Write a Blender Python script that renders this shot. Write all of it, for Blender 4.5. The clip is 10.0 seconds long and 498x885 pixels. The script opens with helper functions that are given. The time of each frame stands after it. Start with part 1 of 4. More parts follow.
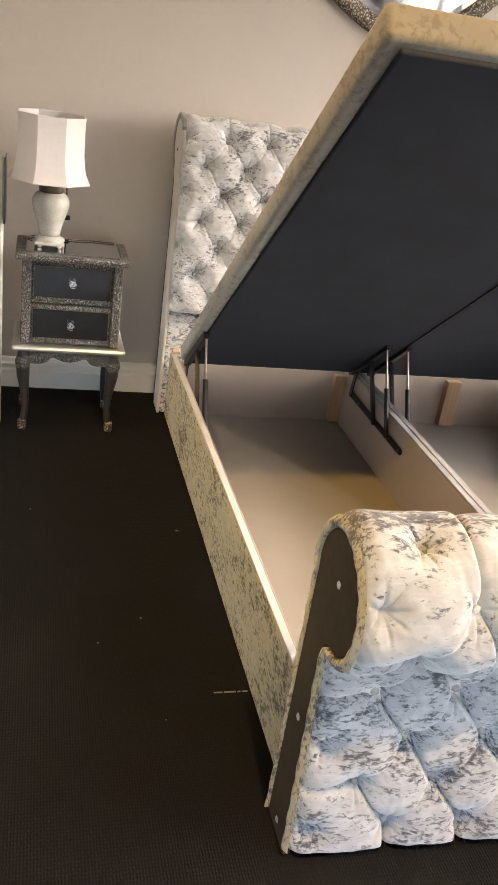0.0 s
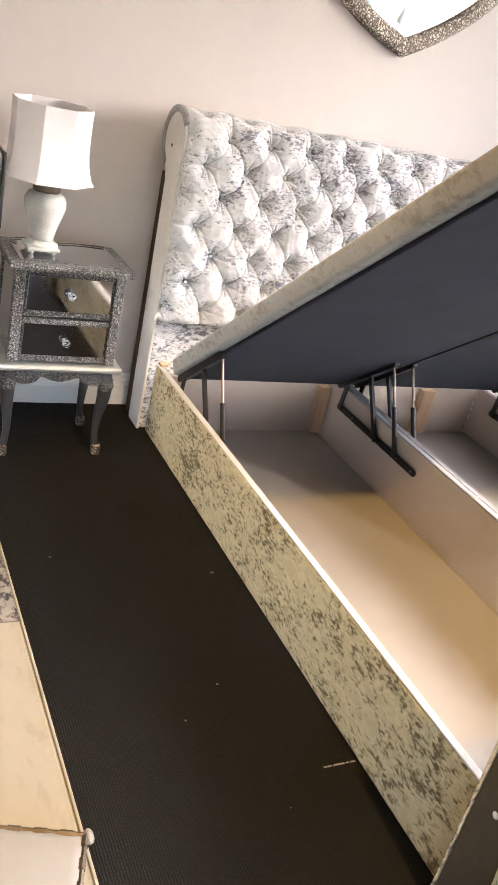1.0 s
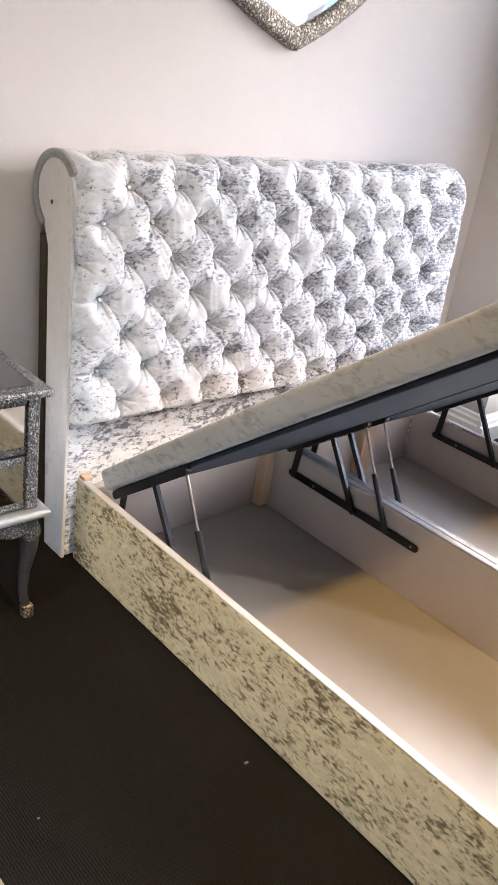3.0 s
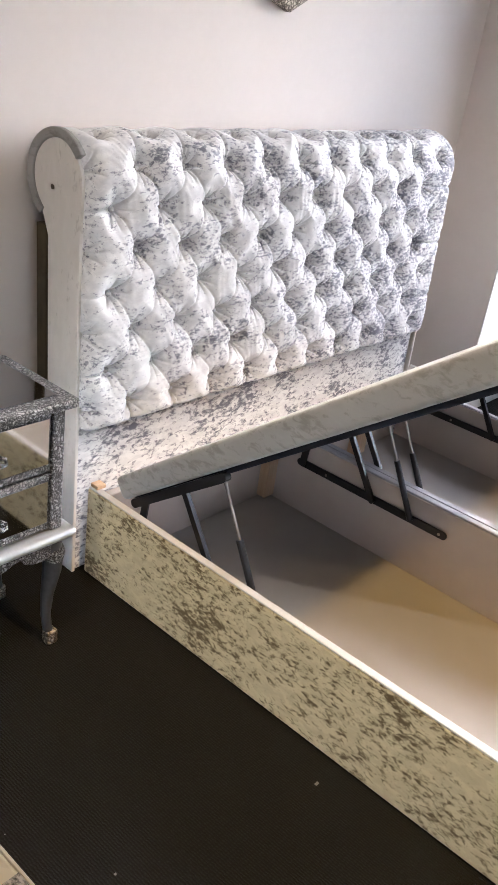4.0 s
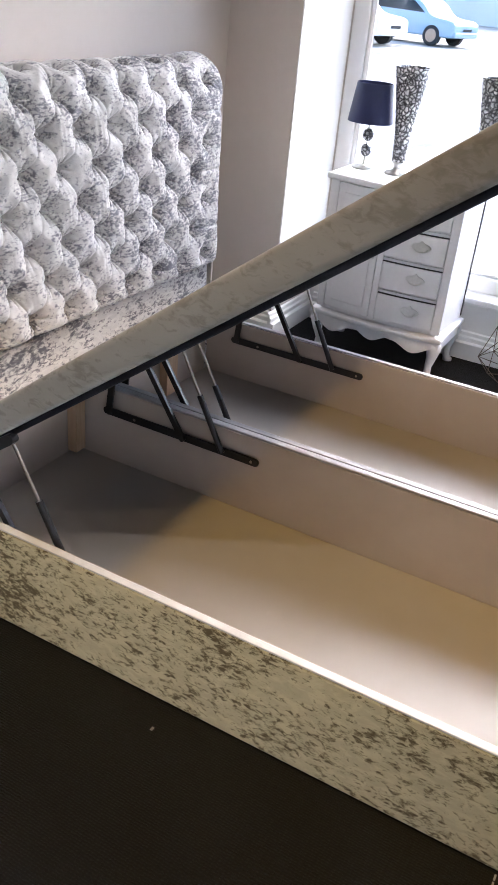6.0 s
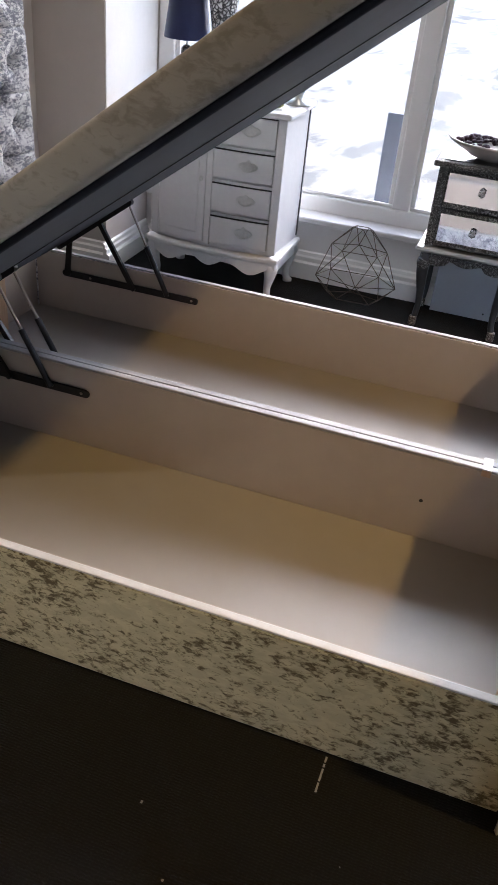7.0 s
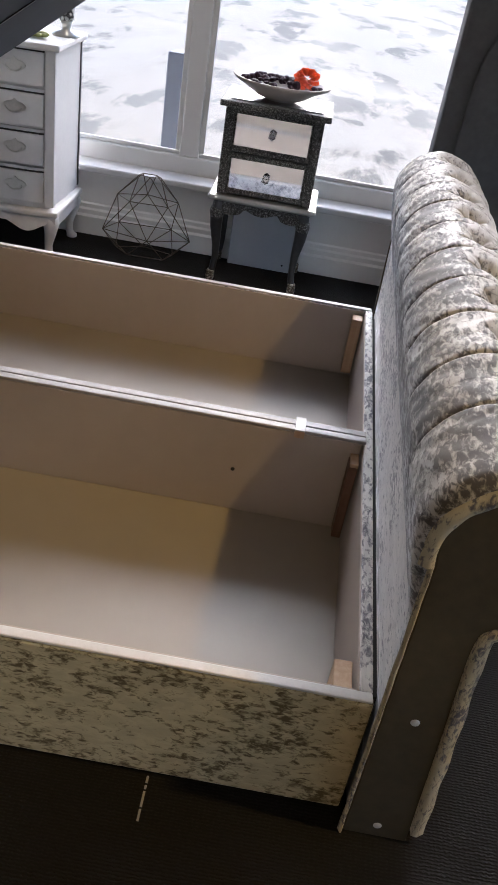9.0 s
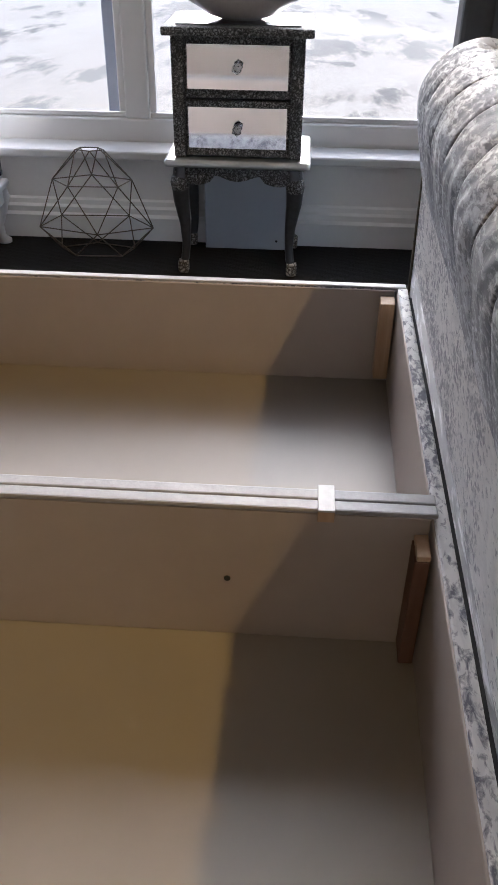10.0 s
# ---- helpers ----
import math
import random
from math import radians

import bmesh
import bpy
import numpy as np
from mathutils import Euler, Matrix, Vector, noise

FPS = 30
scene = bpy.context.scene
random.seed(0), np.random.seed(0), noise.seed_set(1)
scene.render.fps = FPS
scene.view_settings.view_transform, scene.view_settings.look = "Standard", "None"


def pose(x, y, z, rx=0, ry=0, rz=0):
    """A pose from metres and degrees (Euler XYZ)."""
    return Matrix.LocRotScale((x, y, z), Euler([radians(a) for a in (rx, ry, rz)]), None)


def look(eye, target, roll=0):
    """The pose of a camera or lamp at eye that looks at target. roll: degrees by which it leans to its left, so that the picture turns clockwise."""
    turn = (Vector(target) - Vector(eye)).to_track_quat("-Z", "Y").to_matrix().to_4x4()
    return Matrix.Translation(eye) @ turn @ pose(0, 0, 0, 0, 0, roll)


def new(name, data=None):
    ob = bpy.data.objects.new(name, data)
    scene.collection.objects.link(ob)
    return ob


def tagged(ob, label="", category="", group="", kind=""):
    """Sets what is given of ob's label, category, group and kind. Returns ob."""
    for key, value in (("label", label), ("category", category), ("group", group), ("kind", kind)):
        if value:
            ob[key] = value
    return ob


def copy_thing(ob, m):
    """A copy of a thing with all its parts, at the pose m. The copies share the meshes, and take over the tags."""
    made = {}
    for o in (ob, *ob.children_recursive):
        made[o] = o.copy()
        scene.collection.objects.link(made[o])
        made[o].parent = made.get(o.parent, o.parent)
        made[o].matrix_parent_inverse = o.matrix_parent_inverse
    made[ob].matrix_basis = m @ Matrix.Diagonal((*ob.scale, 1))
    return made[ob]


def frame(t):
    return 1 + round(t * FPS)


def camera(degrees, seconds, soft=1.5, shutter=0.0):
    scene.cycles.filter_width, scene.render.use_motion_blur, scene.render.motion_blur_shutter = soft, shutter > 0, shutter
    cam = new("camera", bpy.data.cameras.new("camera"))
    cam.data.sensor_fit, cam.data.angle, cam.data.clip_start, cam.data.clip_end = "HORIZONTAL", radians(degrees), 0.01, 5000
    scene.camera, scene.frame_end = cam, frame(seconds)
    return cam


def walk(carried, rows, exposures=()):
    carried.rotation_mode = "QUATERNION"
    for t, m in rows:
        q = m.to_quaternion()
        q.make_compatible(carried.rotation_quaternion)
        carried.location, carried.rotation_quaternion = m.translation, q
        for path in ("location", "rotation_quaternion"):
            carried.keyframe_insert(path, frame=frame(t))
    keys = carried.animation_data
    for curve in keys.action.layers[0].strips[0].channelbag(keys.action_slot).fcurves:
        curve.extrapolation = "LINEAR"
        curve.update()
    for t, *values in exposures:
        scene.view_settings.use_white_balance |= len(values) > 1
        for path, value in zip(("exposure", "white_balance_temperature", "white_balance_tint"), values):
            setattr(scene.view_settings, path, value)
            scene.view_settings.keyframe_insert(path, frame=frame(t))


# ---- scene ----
cam = camera(33.44, 10.0)
PATH = [
    (0, (-0.567, -1.178, 1.422), (-0.052, 0.561, 0.579), 8.9),
    (0.5, (-0.901, -1.003, 1.440), (-0.190, 0.657, 0.580), 12.1),
    (1, (-1.123, -0.726, 1.428), (-0.216, 0.840, 0.577), 13.8),
    (1.5, (-1.318, -0.513, 1.443), (-0.202, 0.939, 0.639), 15.2),
    (2, (-1.314, -0.316, 1.452), (-0.106, 1.059, 0.648), 14.0),
    (2.5, (-1.201, -0.089, 1.463), (0.002, 1.300, 0.674), 10.2),
    (2.7, (-1.171, -0.014, 1.467), (0.039, 1.359, 0.662), 9.2),
    (3.8, (-1.248, 0.476, 1.502), (0.204, 1.495, 0.578), 10.2),
    (4, (-1.274, 0.476, 1.459), (0.128, 1.585, 0.561), 8.5),
    (4.5, (-1.287, 0.495, 1.454), (0.066, 1.663, 0.557), 6.4),
    (5, (-1.239, 0.463, 1.455), (0.188, 1.528, 0.544), 4.8),
    (5.2, (-1.174, 0.445, 1.475), (0.277, 1.448, 0.533), 4.6),
    (6.3, (-1.153, 0.350, 1.428), (0.442, 1.038, 0.436), 5.8),
    (6.5, (-1.141, 0.316, 1.414), (0.464, 0.948, 0.401), 5.6),
    (6.8, (-1.148, 0.290, 1.397), (0.472, 0.822, 0.352), 5.6),
    (7, (-1.117, 0.246, 1.422), (0.498, 0.722, 0.343), 5.8),
    (7.5, (-1.101, 0.210, 1.405), (0.532, 0.487, 0.285), 6.7),
    (8, (-1.089, 0.196, 1.402), (0.546, 0.318, 0.257), 8.0),
    (8.5, (-1.040, 0.217, 1.382), (0.602, 0.279, 0.241), 8.6),
    (9, (-0.902, 0.254, 1.308), (0.768, 0.275, 0.208), 9.9),
    (9.5, (-0.601, 0.261, 1.195), (1.070, 0.306, 0.096), 6.9),
    (9.8, (-0.277, 0.216, 1.051), (1.387, 0.340, -0.053), 0.7),
    (10, (-0.170, 0.221, 1.031), (1.468, 0.314, -0.114), 0.8),
]
# ---- light ----
EXPOSURES = [(0.0, 3.05, 7150, 12), (0.5, 3.42, 6800, 13), (1.0, 3.72, 6450, 14), (1.5, 3.8, 6250, 14), (2.5, 3.74, 5950, 14), (4.0, 3.5, 5850, 14), (4.5, 3.6, 5850, 14),
             (5.0, 3.78, 5850, 14), (5.3, 3.66, 5850, 14), (6.4, 2.72, 5850, 14), (8.0, 2.12, 5950, 14), (10.0, 2.02, 6050, 14)]
walk(cam, [(t, look(eye, target, roll)) for t, eye, target, roll in PATH], EXPOSURES)

world = bpy.data.worlds.new("overcast_sky")
scene.world = world
world.use_nodes = True
wn = world.node_tree.nodes
sky = wn.new("ShaderNodeTexSky")
sky.sky_type = "NISHITA"
sky.sun_disc = False
sky.sun_elevation, sky.sun_rotation = radians(32), radians(97)
sky.dust_density, sky.air_density, sky.ozone_density = 2.0, 1.0, 1.0
world.node_tree.links.new(sky.outputs["Color"], wn["Background"].inputs["Color"])
wn["Background"].inputs["Strength"].default_value = 0.15

sun_data = bpy.data.lights.new("sun", "SUN")
sun_data.energy, sun_data.angle, sun_data.color = 0.54, radians(36), (0.89, 0.95, 1.0)
sun = new("sun", sun_data)
sun.matrix_world = look((8, -1.0, 5.0), (0, 0, 0))


def unseen_spot(x, y, z, watts, aim, cone=100, blend=0.9, colour=(1.0, 0.65, 0.22)):
    """A warm spot lamp at ceiling height, its fitting out of view."""
    data = bpy.data.lights.new("unseen_spot", "SPOT")
    data.energy, data.color, data.shadow_soft_size = watts, colour, 0.042
    data.spot_size, data.spot_blend = radians(cone), blend
    ob = new("unseen_spot", data)
    ob.matrix_world = look((x, y, z), aim)
    return ob


# main lamp, placed from the shadows of the footboard and the lid
unseen_spot(-0.15, -1.14, 3.3, 42, (0.42, 0.22, 0), 55, 0.35, (1.0, 0.63, 0.19))
# four fill spots added to brighten bedside wall, carpet and rail, storage base, pier
unseen_spot(-1.2, 1.1, 3.3, 3.5, (-0.35, 2.26, 0.55), 44, 0.9, (1.0, 0.7, 0.3))
unseen_spot(-2.0, 0.3, 3.3, 8, (-0.8, 0.3, 0), 62, 0.7)
unseen_spot(-1.8, 0.95, 3.3, 13, (0.35, 1.4, 0.0), 36, 0.9, (1.0, 0.89, 0.74))
unseen_spot(1.2, 0.6, 3.3, 9, (2.2, 1.3, 0.6), 58, 0.7, (1.0, 0.85, 0.66))
# over the headboard, after the arc of light on the bed wall
unseen_spot(0.35, 1.25, 3.3, 3.2, (0.7, 2.1, 0.35), 54, 0.9, (1.0, 0.88, 0.72))


# ---- materials ----
def material(name):
    m = bpy.data.materials.new(name)
    m.use_nodes = True
    nt = m.node_tree
    return m, nt.nodes, nt.links, nt.nodes["Principled BSDF"]


def coords(n, l, scale=(1, 1, 1), rot=(0, 0, 0), kind="Object"):
    tc, mp = n.new("ShaderNodeTexCoord"), n.new("ShaderNodeMapping")
    mp.inputs["Scale"].default_value = scale
    mp.inputs["Rotation"].default_value = rot
    l.new(tc.outputs[kind], mp.inputs["Vector"])
    return mp.outputs["Vector"]


def noise_tex(n, l, vec, scale, detail=4, rough=0.55, distort=0.0):
    t = n.new("ShaderNodeTexNoise")
    t.inputs["Scale"].default_value, t.inputs["Detail"].default_value = scale, detail
    t.inputs["Roughness"].default_value, t.inputs["Distortion"].default_value = rough, distort
    l.new(vec, t.inputs["Vector"])
    return t.outputs["Fac"]


def ramp(n, l, fac, stops):
    r = n.new("ShaderNodeValToRGB")
    e = r.color_ramp.elements
    while len(e) < len(stops):
        e.new(0.5)
    for k, (pos, col) in zip(e, stops):
        k.position = pos
        k.color = (*col, 1) if len(col) == 3 else col
    l.new(fac, r.inputs["Fac"])
    return r.outputs["Color"]


def mixc(n, l, fac, a, b, blend="MIX"):
    m = n.new("ShaderNodeMix")
    m.data_type, m.blend_type = "RGBA", blend
    for value, slot in ((fac, 0), (a, 6), (b, 7)):
        if isinstance(value, (int, float)):
            m.inputs[slot].default_value = value
        elif isinstance(value, tuple):
            m.inputs[slot].default_value = (*value, 1)
        else:
            l.new(value, m.inputs[slot])
    return m.outputs[2]


def bump(n, l, bsdf, height, strength=0.3, distance=0.002):
    b = n.new("ShaderNodeBump")
    b.inputs["Strength"].default_value, b.inputs["Distance"].default_value = strength, distance
    l.new(height, b.inputs["Height"])
    l.new(b.outputs["Normal"], bsdf.inputs["Normal"])


def g(v):
    return (v, v, v)


def plain(name, colour, rough=0.5, metal=0.0, vary=0.12, scale=30, relief=0.15, dist=0.001):
    m, n, l, b = material(name)
    v = coords(n, l)
    big, fine = noise_tex(n, l, v, scale * 0.15), noise_tex(n, l, v, scale * 2.2, 5)
    lo, hi = tuple(c * (1 - vary) for c in colour), tuple(min(1, c * (1 + vary)) for c in colour)
    c = ramp(n, l, big, [(0.3, lo), (0.7, hi)])
    c = mixc(n, l, 0.35, c, ramp(n, l, fine, [(0.3, lo), (0.7, hi)]))
    l.new(c, b.inputs["Base Color"])
    b.inputs["Roughness"].default_value, b.inputs["Metallic"].default_value = rough, metal
    if relief:
        bump(n, l, b, fine, relief, dist)
    return m


def velvet(name, light, dark, rare=0.8, size=1.0, along="x", sheen=0.3, depth=1.0, ratio=0.5, gather=None, pile=0.45):
    """Crushed velvet: pale pile with darker crushed flecks, short dashes that lie one way and gather in patches."""
    m, n, l, b = material(name)
    dash = coords(n, l, tuple(ratio if k == along else 1.0 for k in "xyz"))
    v = coords(n, l)
    fl = noise_tex(n, l, dash, 62 / size, 4, 0.62, 0.5)
    mid = noise_tex(n, l, dash, 17 / size, 3, 0.5, 0.8)
    zone = noise_tex(n, l, v, 3.4 / size, 2, 0.5, 0.4)

    def plus(a, b, k):
        q = n.new("ShaderNodeMath")
        q.operation = "MULTIPLY_ADD"
        q.inputs[1].default_value = k
        l.new(b, q.inputs[0])
        l.new(a, q.inputs[2])
        return q.outputs[0]
    total = plus(plus(fl, mid, 0.45), zone, 0.45)
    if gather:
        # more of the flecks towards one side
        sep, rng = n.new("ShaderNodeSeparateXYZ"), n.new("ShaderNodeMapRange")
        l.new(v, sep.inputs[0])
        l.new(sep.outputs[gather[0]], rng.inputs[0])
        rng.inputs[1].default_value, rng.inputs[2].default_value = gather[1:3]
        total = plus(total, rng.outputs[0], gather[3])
    t = 0.95 + 0.105 * rare
    scaled = n.new("ShaderNodeMath")
    scaled.operation = "MULTIPLY"
    scaled.inputs[1].default_value = 0.5
    l.new(total, scaled.inputs[0])
    fleck = ramp(n, l, scaled.outputs[0], [(t / 2 - 0.02, g(0)), (t / 2 + 0.012, g(0.5)), (t / 2 + 0.06, g(1))])
    tone = noise_tex(n, l, dash, 24 / size, 4, 0.6, 0.6)
    shade = tuple(a * 0.76 + c * 0.24 for a, c in zip(light, dark))
    base = ramp(n, l, tone, [(0.40, light), (0.52, tuple(a * 0.85 + c * 0.15 for a, c in zip(light, dark))), (0.68, shade)])
    c = mixc(n, l, fleck, base, dark)
    l.new(c, b.inputs["Base Color"])
    l.new(ramp(n, l, fleck, [(0.0, g(0.42)), (1.0, g(0.65))]), b.inputs["Roughness"])
    b.inputs["Sheen Weight"].default_value = sheen
    b.inputs["Diffuse Roughness"].default_value = 1.0
    b.inputs["Sheen Roughness"].default_value = pile
    b.inputs["Specular IOR Level"].default_value = 0.3
    bump(n, l, b, scaled.outputs[0], 0.25 * depth, 0.004)
    return m


def embossed(name, bright, deep, scale=70):
    """Pressed white-metal foil with a dark patina in its hollows."""
    m, n, l, b = material(name)
    v = coords(n, l)
    vo = n.new("ShaderNodeTexVoronoi")
    vo.feature = "DISTANCE_TO_EDGE"
    vo.inputs["Scale"].default_value = scale
    warp = n.new("ShaderNodeVectorMath")
    warp.operation = "MULTIPLY_ADD"
    nz = n.new("ShaderNodeTexNoise")
    nz.inputs["Scale"].default_value = scale * 0.6
    l.new(v, nz.inputs["Vector"])
    l.new(nz.outputs["Color"], warp.inputs[0])
    warp.inputs[1].default_value = (0.03, 0.03, 0.03)
    l.new(v, warp.inputs[2])
    l.new(warp.outputs[0], vo.inputs["Vector"])
    c = ramp(n, l, vo.outputs["Distance"], [(0.04, deep), (0.16, tuple(x * 0.5 for x in bright)), (0.32, bright)])
    l.new(c, b.inputs["Base Color"])
    b.inputs["Metallic"].default_value, b.inputs["Roughness"].default_value = 0.7, 0.46
    bump(n, l, b, vo.outputs["Distance"], 0.9, 0.006)
    return m


def carpet(name):
    """Black cord carpet: close ribs, broken into short loops, with a few pale fibres."""
    m, n, l, b = material(name)
    v = coords(n, l)

    def bands(direction, scale):
        w = n.new("ShaderNodeTexWave")
        w.bands_direction = direction
        w.inputs["Scale"].default_value, w.inputs["Distortion"].default_value = scale, 3.5
        w.inputs["Detail"].default_value, w.inputs["Detail Scale"].default_value = 2.0, 2.5
        l.new(v, w.inputs["Vector"])
        return w.outputs["Fac"]
    loops = mixc(n, l, 1.0, bands("X", 50), mixc(n, l, 0.45, (1.0, 1.0, 1.0), bands("Y", 36)), "MULTIPLY")
    big, fine, tuft = noise_tex(n, l, v, 1.6, 4), noise_tex(n, l, v, 300, 3), noise_tex(n, l, v, 95, 5, 0.7)
    c = ramp(n, l, big, [(0.3, (0.0042, 0.0038, 0.0034)), (0.7, (0.0074, 0.0067, 0.0061))])
    c = mixc(n, l, ramp(n, l, loops, [(0.35, g(0)), (0.9, g(0.9))]), c, (0.0135, 0.0122, 0.011))
    c = mixc(n, l, ramp(n, l, tuft, [(0.35, g(0.6)), (0.55, g(0))]), c, (0.004, 0.0036, 0.0032))
    c = mixc(n, l, ramp(n, l, fine, [(0.66, g(0)), (0.82, g(0.35))]), c, (0.06, 0.054, 0.048))
    l.new(c, b.inputs["Base Color"])
    b.inputs["Roughness"].default_value = 0.85
    b.inputs["Specular IOR Level"].default_value = 0.2
    bump(n, l, b, loops, 0.45, 0.003)
    return m


def wood(name, light, dark):
    m, n, l, b = material(name)
    v = coords(n, l, (30, 30, 2.5))
    grain = noise_tex(n, l, v, 2.2, 6, 0.6, 0.6)
    l.new(ramp(n, l, grain, [(0.3, dark), (0.65, light)]), b.inputs["Base Color"])
    b.inputs["Roughness"].default_value = 0.6
    bump(n, l, b, grain, 0.15, 0.001)
    return m


def glossy_mirror(name, tint=0.82, rough=0.03):
    m, n, l, b = material(name)
    v = coords(n, l)
    smear = noise_tex(n, l, v, 9, 4)
    l.new(ramp(n, l, smear, [(0.3, g(rough)), (0.75, g(rough + 0.07))]), b.inputs["Roughness"])
    b.inputs["Base Color"].default_value = (tint * 0.95, tint * 0.98, tint * 1.03, 1)
    b.inputs["Metallic"].default_value = 1.0
    return m


def glass(name, rough=0.0, ior=1.45):
    m, n, l, b = material(name)
    b.inputs["Transmission Weight"].default_value = 1.0
    b.inputs["Roughness"].default_value, b.inputs["IOR"].default_value = rough, ior
    return m


def wet_ground(name):
    """Pale rain-wet concrete with drying patches and darker runs."""
    m, n, l, b = material(name)
    v = coords(n, l, (0.45, 1.0, 1.0))
    big = noise_tex(n, l, v, 0.7, 6, 0.58, 0.3)
    mid = noise_tex(n, l, v, 1.9, 7, 0.62, 0.2)
    fine = noise_tex(n, l, v, 45, 5)
    crack = noise_tex(n, l, v, 0.9, 8, 0.62, 0.2)
    c = ramp(n, l, big, [(0.36, (0.33, 0.295, 0.24)), (0.48, (0.44, 0.395, 0.325)), (0.62, (0.53, 0.48, 0.40))])
    c = mixc(n, l, ramp(n, l, mid, [(0.54, g(0)), (0.60, g(0.8))]), c, (0.15, 0.142, 0.128))
    gate = ramp(n, l, mid, [(0.46, g(0)), (0.58, g(1))])
    line = ramp(n, l, crack, [(0.47, g(0)), (0.495, g(0.4)), (0.505, g(0.4)), (0.53, g(0))])
    c = mixc(n, l, mixc(n, l, 1.0, gate, line, "MULTIPLY"), c, (0.15, 0.14, 0.125))
    c = mixc(n, l, ramp(n, l, fine, [(0.4, g(0.25)), (0.65, g(0))]), c, (0.20, 0.19, 0.17))
    l.new(c, b.inputs["Base Color"])
    l.new(ramp(n, l, big, [(0.35, g(0.6)), (0.6, g(0.95))]), b.inputs["Roughness"])
    b.inputs["Specular IOR Level"].default_value = 0.25
    bump(n, l, b, mid, 0.08, 0.01)
    return m


M_WALL = plain("cream_wall_paint", (0.55, 0.49, 0.445), 0.75, vary=0.03, scale=20, relief=0.08)
M_CEIL = plain("white_ceiling_paint", (0.72, 0.69, 0.64), 0.8, vary=0.02, relief=0.05)
M_TRIM = plain("white_gloss_trim", (0.78, 0.76, 0.73), 0.35, vary=0.04, scale=24, relief=0.04)
M_FRAME = plain("white_upvc", (0.67, 0.66, 0.645), 0.3, vary=0.03, scale=12, relief=0.03)
M_CARPET = carpet("black_cord_carpet")
SILVER, CRUSHED = (0.74, 0.735, 0.73), (0.11, 0.11, 0.13)
M_VELVET = velvet("silver_crushed_velvet", (0.76, 0.745, 0.73), (0.19, 0.19, 0.225), 1.1, 0.48, "x", 0.25, gather=("X", -0.85, 0.6, 0.125))
# silver velvet with bluish daylight shade in its colour; flecks darken the scroll top
M_VELVET_FOOT = velvet("shaded_silver_velvet_foot", (0.53, 0.55, 0.595), (0.095, 0.10, 0.128), 1.05, 0.55, "x", 0.3, ratio=0.5, gather=("Y", -1.17, -1.06, 0.17))
# near rail: silver velvet with yellow lamplight mixed into its colour
M_VELVET_RAIL = velvet("lamp_tinted_velvet_rail", (0.55, 0.472, 0.295), (0.11, 0.08, 0.034), 0.42, 0.52, "y", 0.15)
# silver velvet brightened and blued: the daylight on this face is in its colour
M_VELVET_INNER = velvet("daylit_silver_velvet_inner", (0.82, 0.84, 0.89), (0.035, 0.037, 0.05), -1.2, 2.0, "x", 0.9, ratio=0.33, pile=0.3)
# the same yellow lamplight is tinted into the gathered edge
M_VELVET_EDGE = velvet("lamp_tinted_velvet_edge", (0.50, 0.455, 0.33), CRUSHED, 0.3, 0.4, "z", 0.15)
M_VELVET_LOWER = velvet("silver_crushed_velvet_flat", SILVER, (0.15, 0.15, 0.185), 0.15, 0.62, "x", 0.2)
# bed velvet with the unlit side's shade put into its colour
M_VELVET_LID = velvet("shaded_plain_velvet", (0.295, 0.282, 0.266), (0.215, 0.204, 0.188), 0.5, 0.9, "y", 0.15)
M_VELVET_PALE = velvet("pale_crushed_velvet", (0.62, 0.585, 0.54), (0.46, 0.43, 0.39), 1.5, 0.9, "z", 0.2)
M_UNDER = plain("black_underlay_cloth", (0.017, 0.020, 0.031), 0.95, vary=0.2, scale=60, relief=0.1)
M_BOARD = plain("cream_faced_board", (0.378, 0.324, 0.28), 0.5, vary=0.06, scale=8, relief=0.05)
M_BASE = plain("cream_hardboard_base", (0.312, 0.28, 0.243), 0.45, vary=0.06, scale=6, relief=0.04)
M_PIPING = plain("cream_edge_piping", (0.55, 0.54, 0.53), 0.6, vary=0.1, scale=60, relief=0.3)
M_PIPING_COOL = plain("silver_edge_piping", (0.31, 0.305, 0.31), 0.55, vary=0.2, scale=60, relief=0.3)
M_PINE = wood("raw_pine", (0.52, 0.365, 0.235), (0.42, 0.27, 0.155))
# block wood reddened and darkened: the foot end's shadow is in its colour
M_CHIP = wood("shaded_block_wood", (0.18, 0.09, 0.06), (0.13, 0.062, 0.042))
M_STEEL = plain("black_lacquered_steel", (0.015, 0.014, 0.015), 0.35, 0.4, vary=0.2, scale=40, relief=0.1)
M_ROD = plain("polished_steel_rod", (0.30, 0.26, 0.22), 0.32, 1.0, vary=0.05, relief=0)
M_END = plain("dark_brown_felt", (0.062, 0.043, 0.021), 0.9, vary=0.4, scale=22, relief=0.3, dist=0.002)
M_NAIL = plain("pale_plastic_cap", (0.55, 0.53, 0.50), 0.5, vary=0.2)
M_EMBOSS = embossed("embossed_white_metal", (0.34, 0.325, 0.305), (0.045, 0.042, 0.038), 112)
M_EMBOSS_FRAME = embossed("embossed_silver_frame", (0.55, 0.48, 0.39), (0.10, 0.08, 0.06), 80)
M_SILVER = plain("silver_leaf_moulding", (0.62, 0.62, 0.60), 0.3, 0.8, vary=0.12, scale=50, relief=0.2)
M_LEG = plain("dark_silvered_wood", (0.085, 0.084, 0.085), 0.3, 0.6, vary=0.3, scale=40, relief=0.2)
M_MIRROR = glossy_mirror("mirror_glass", 0.85, 0.015)
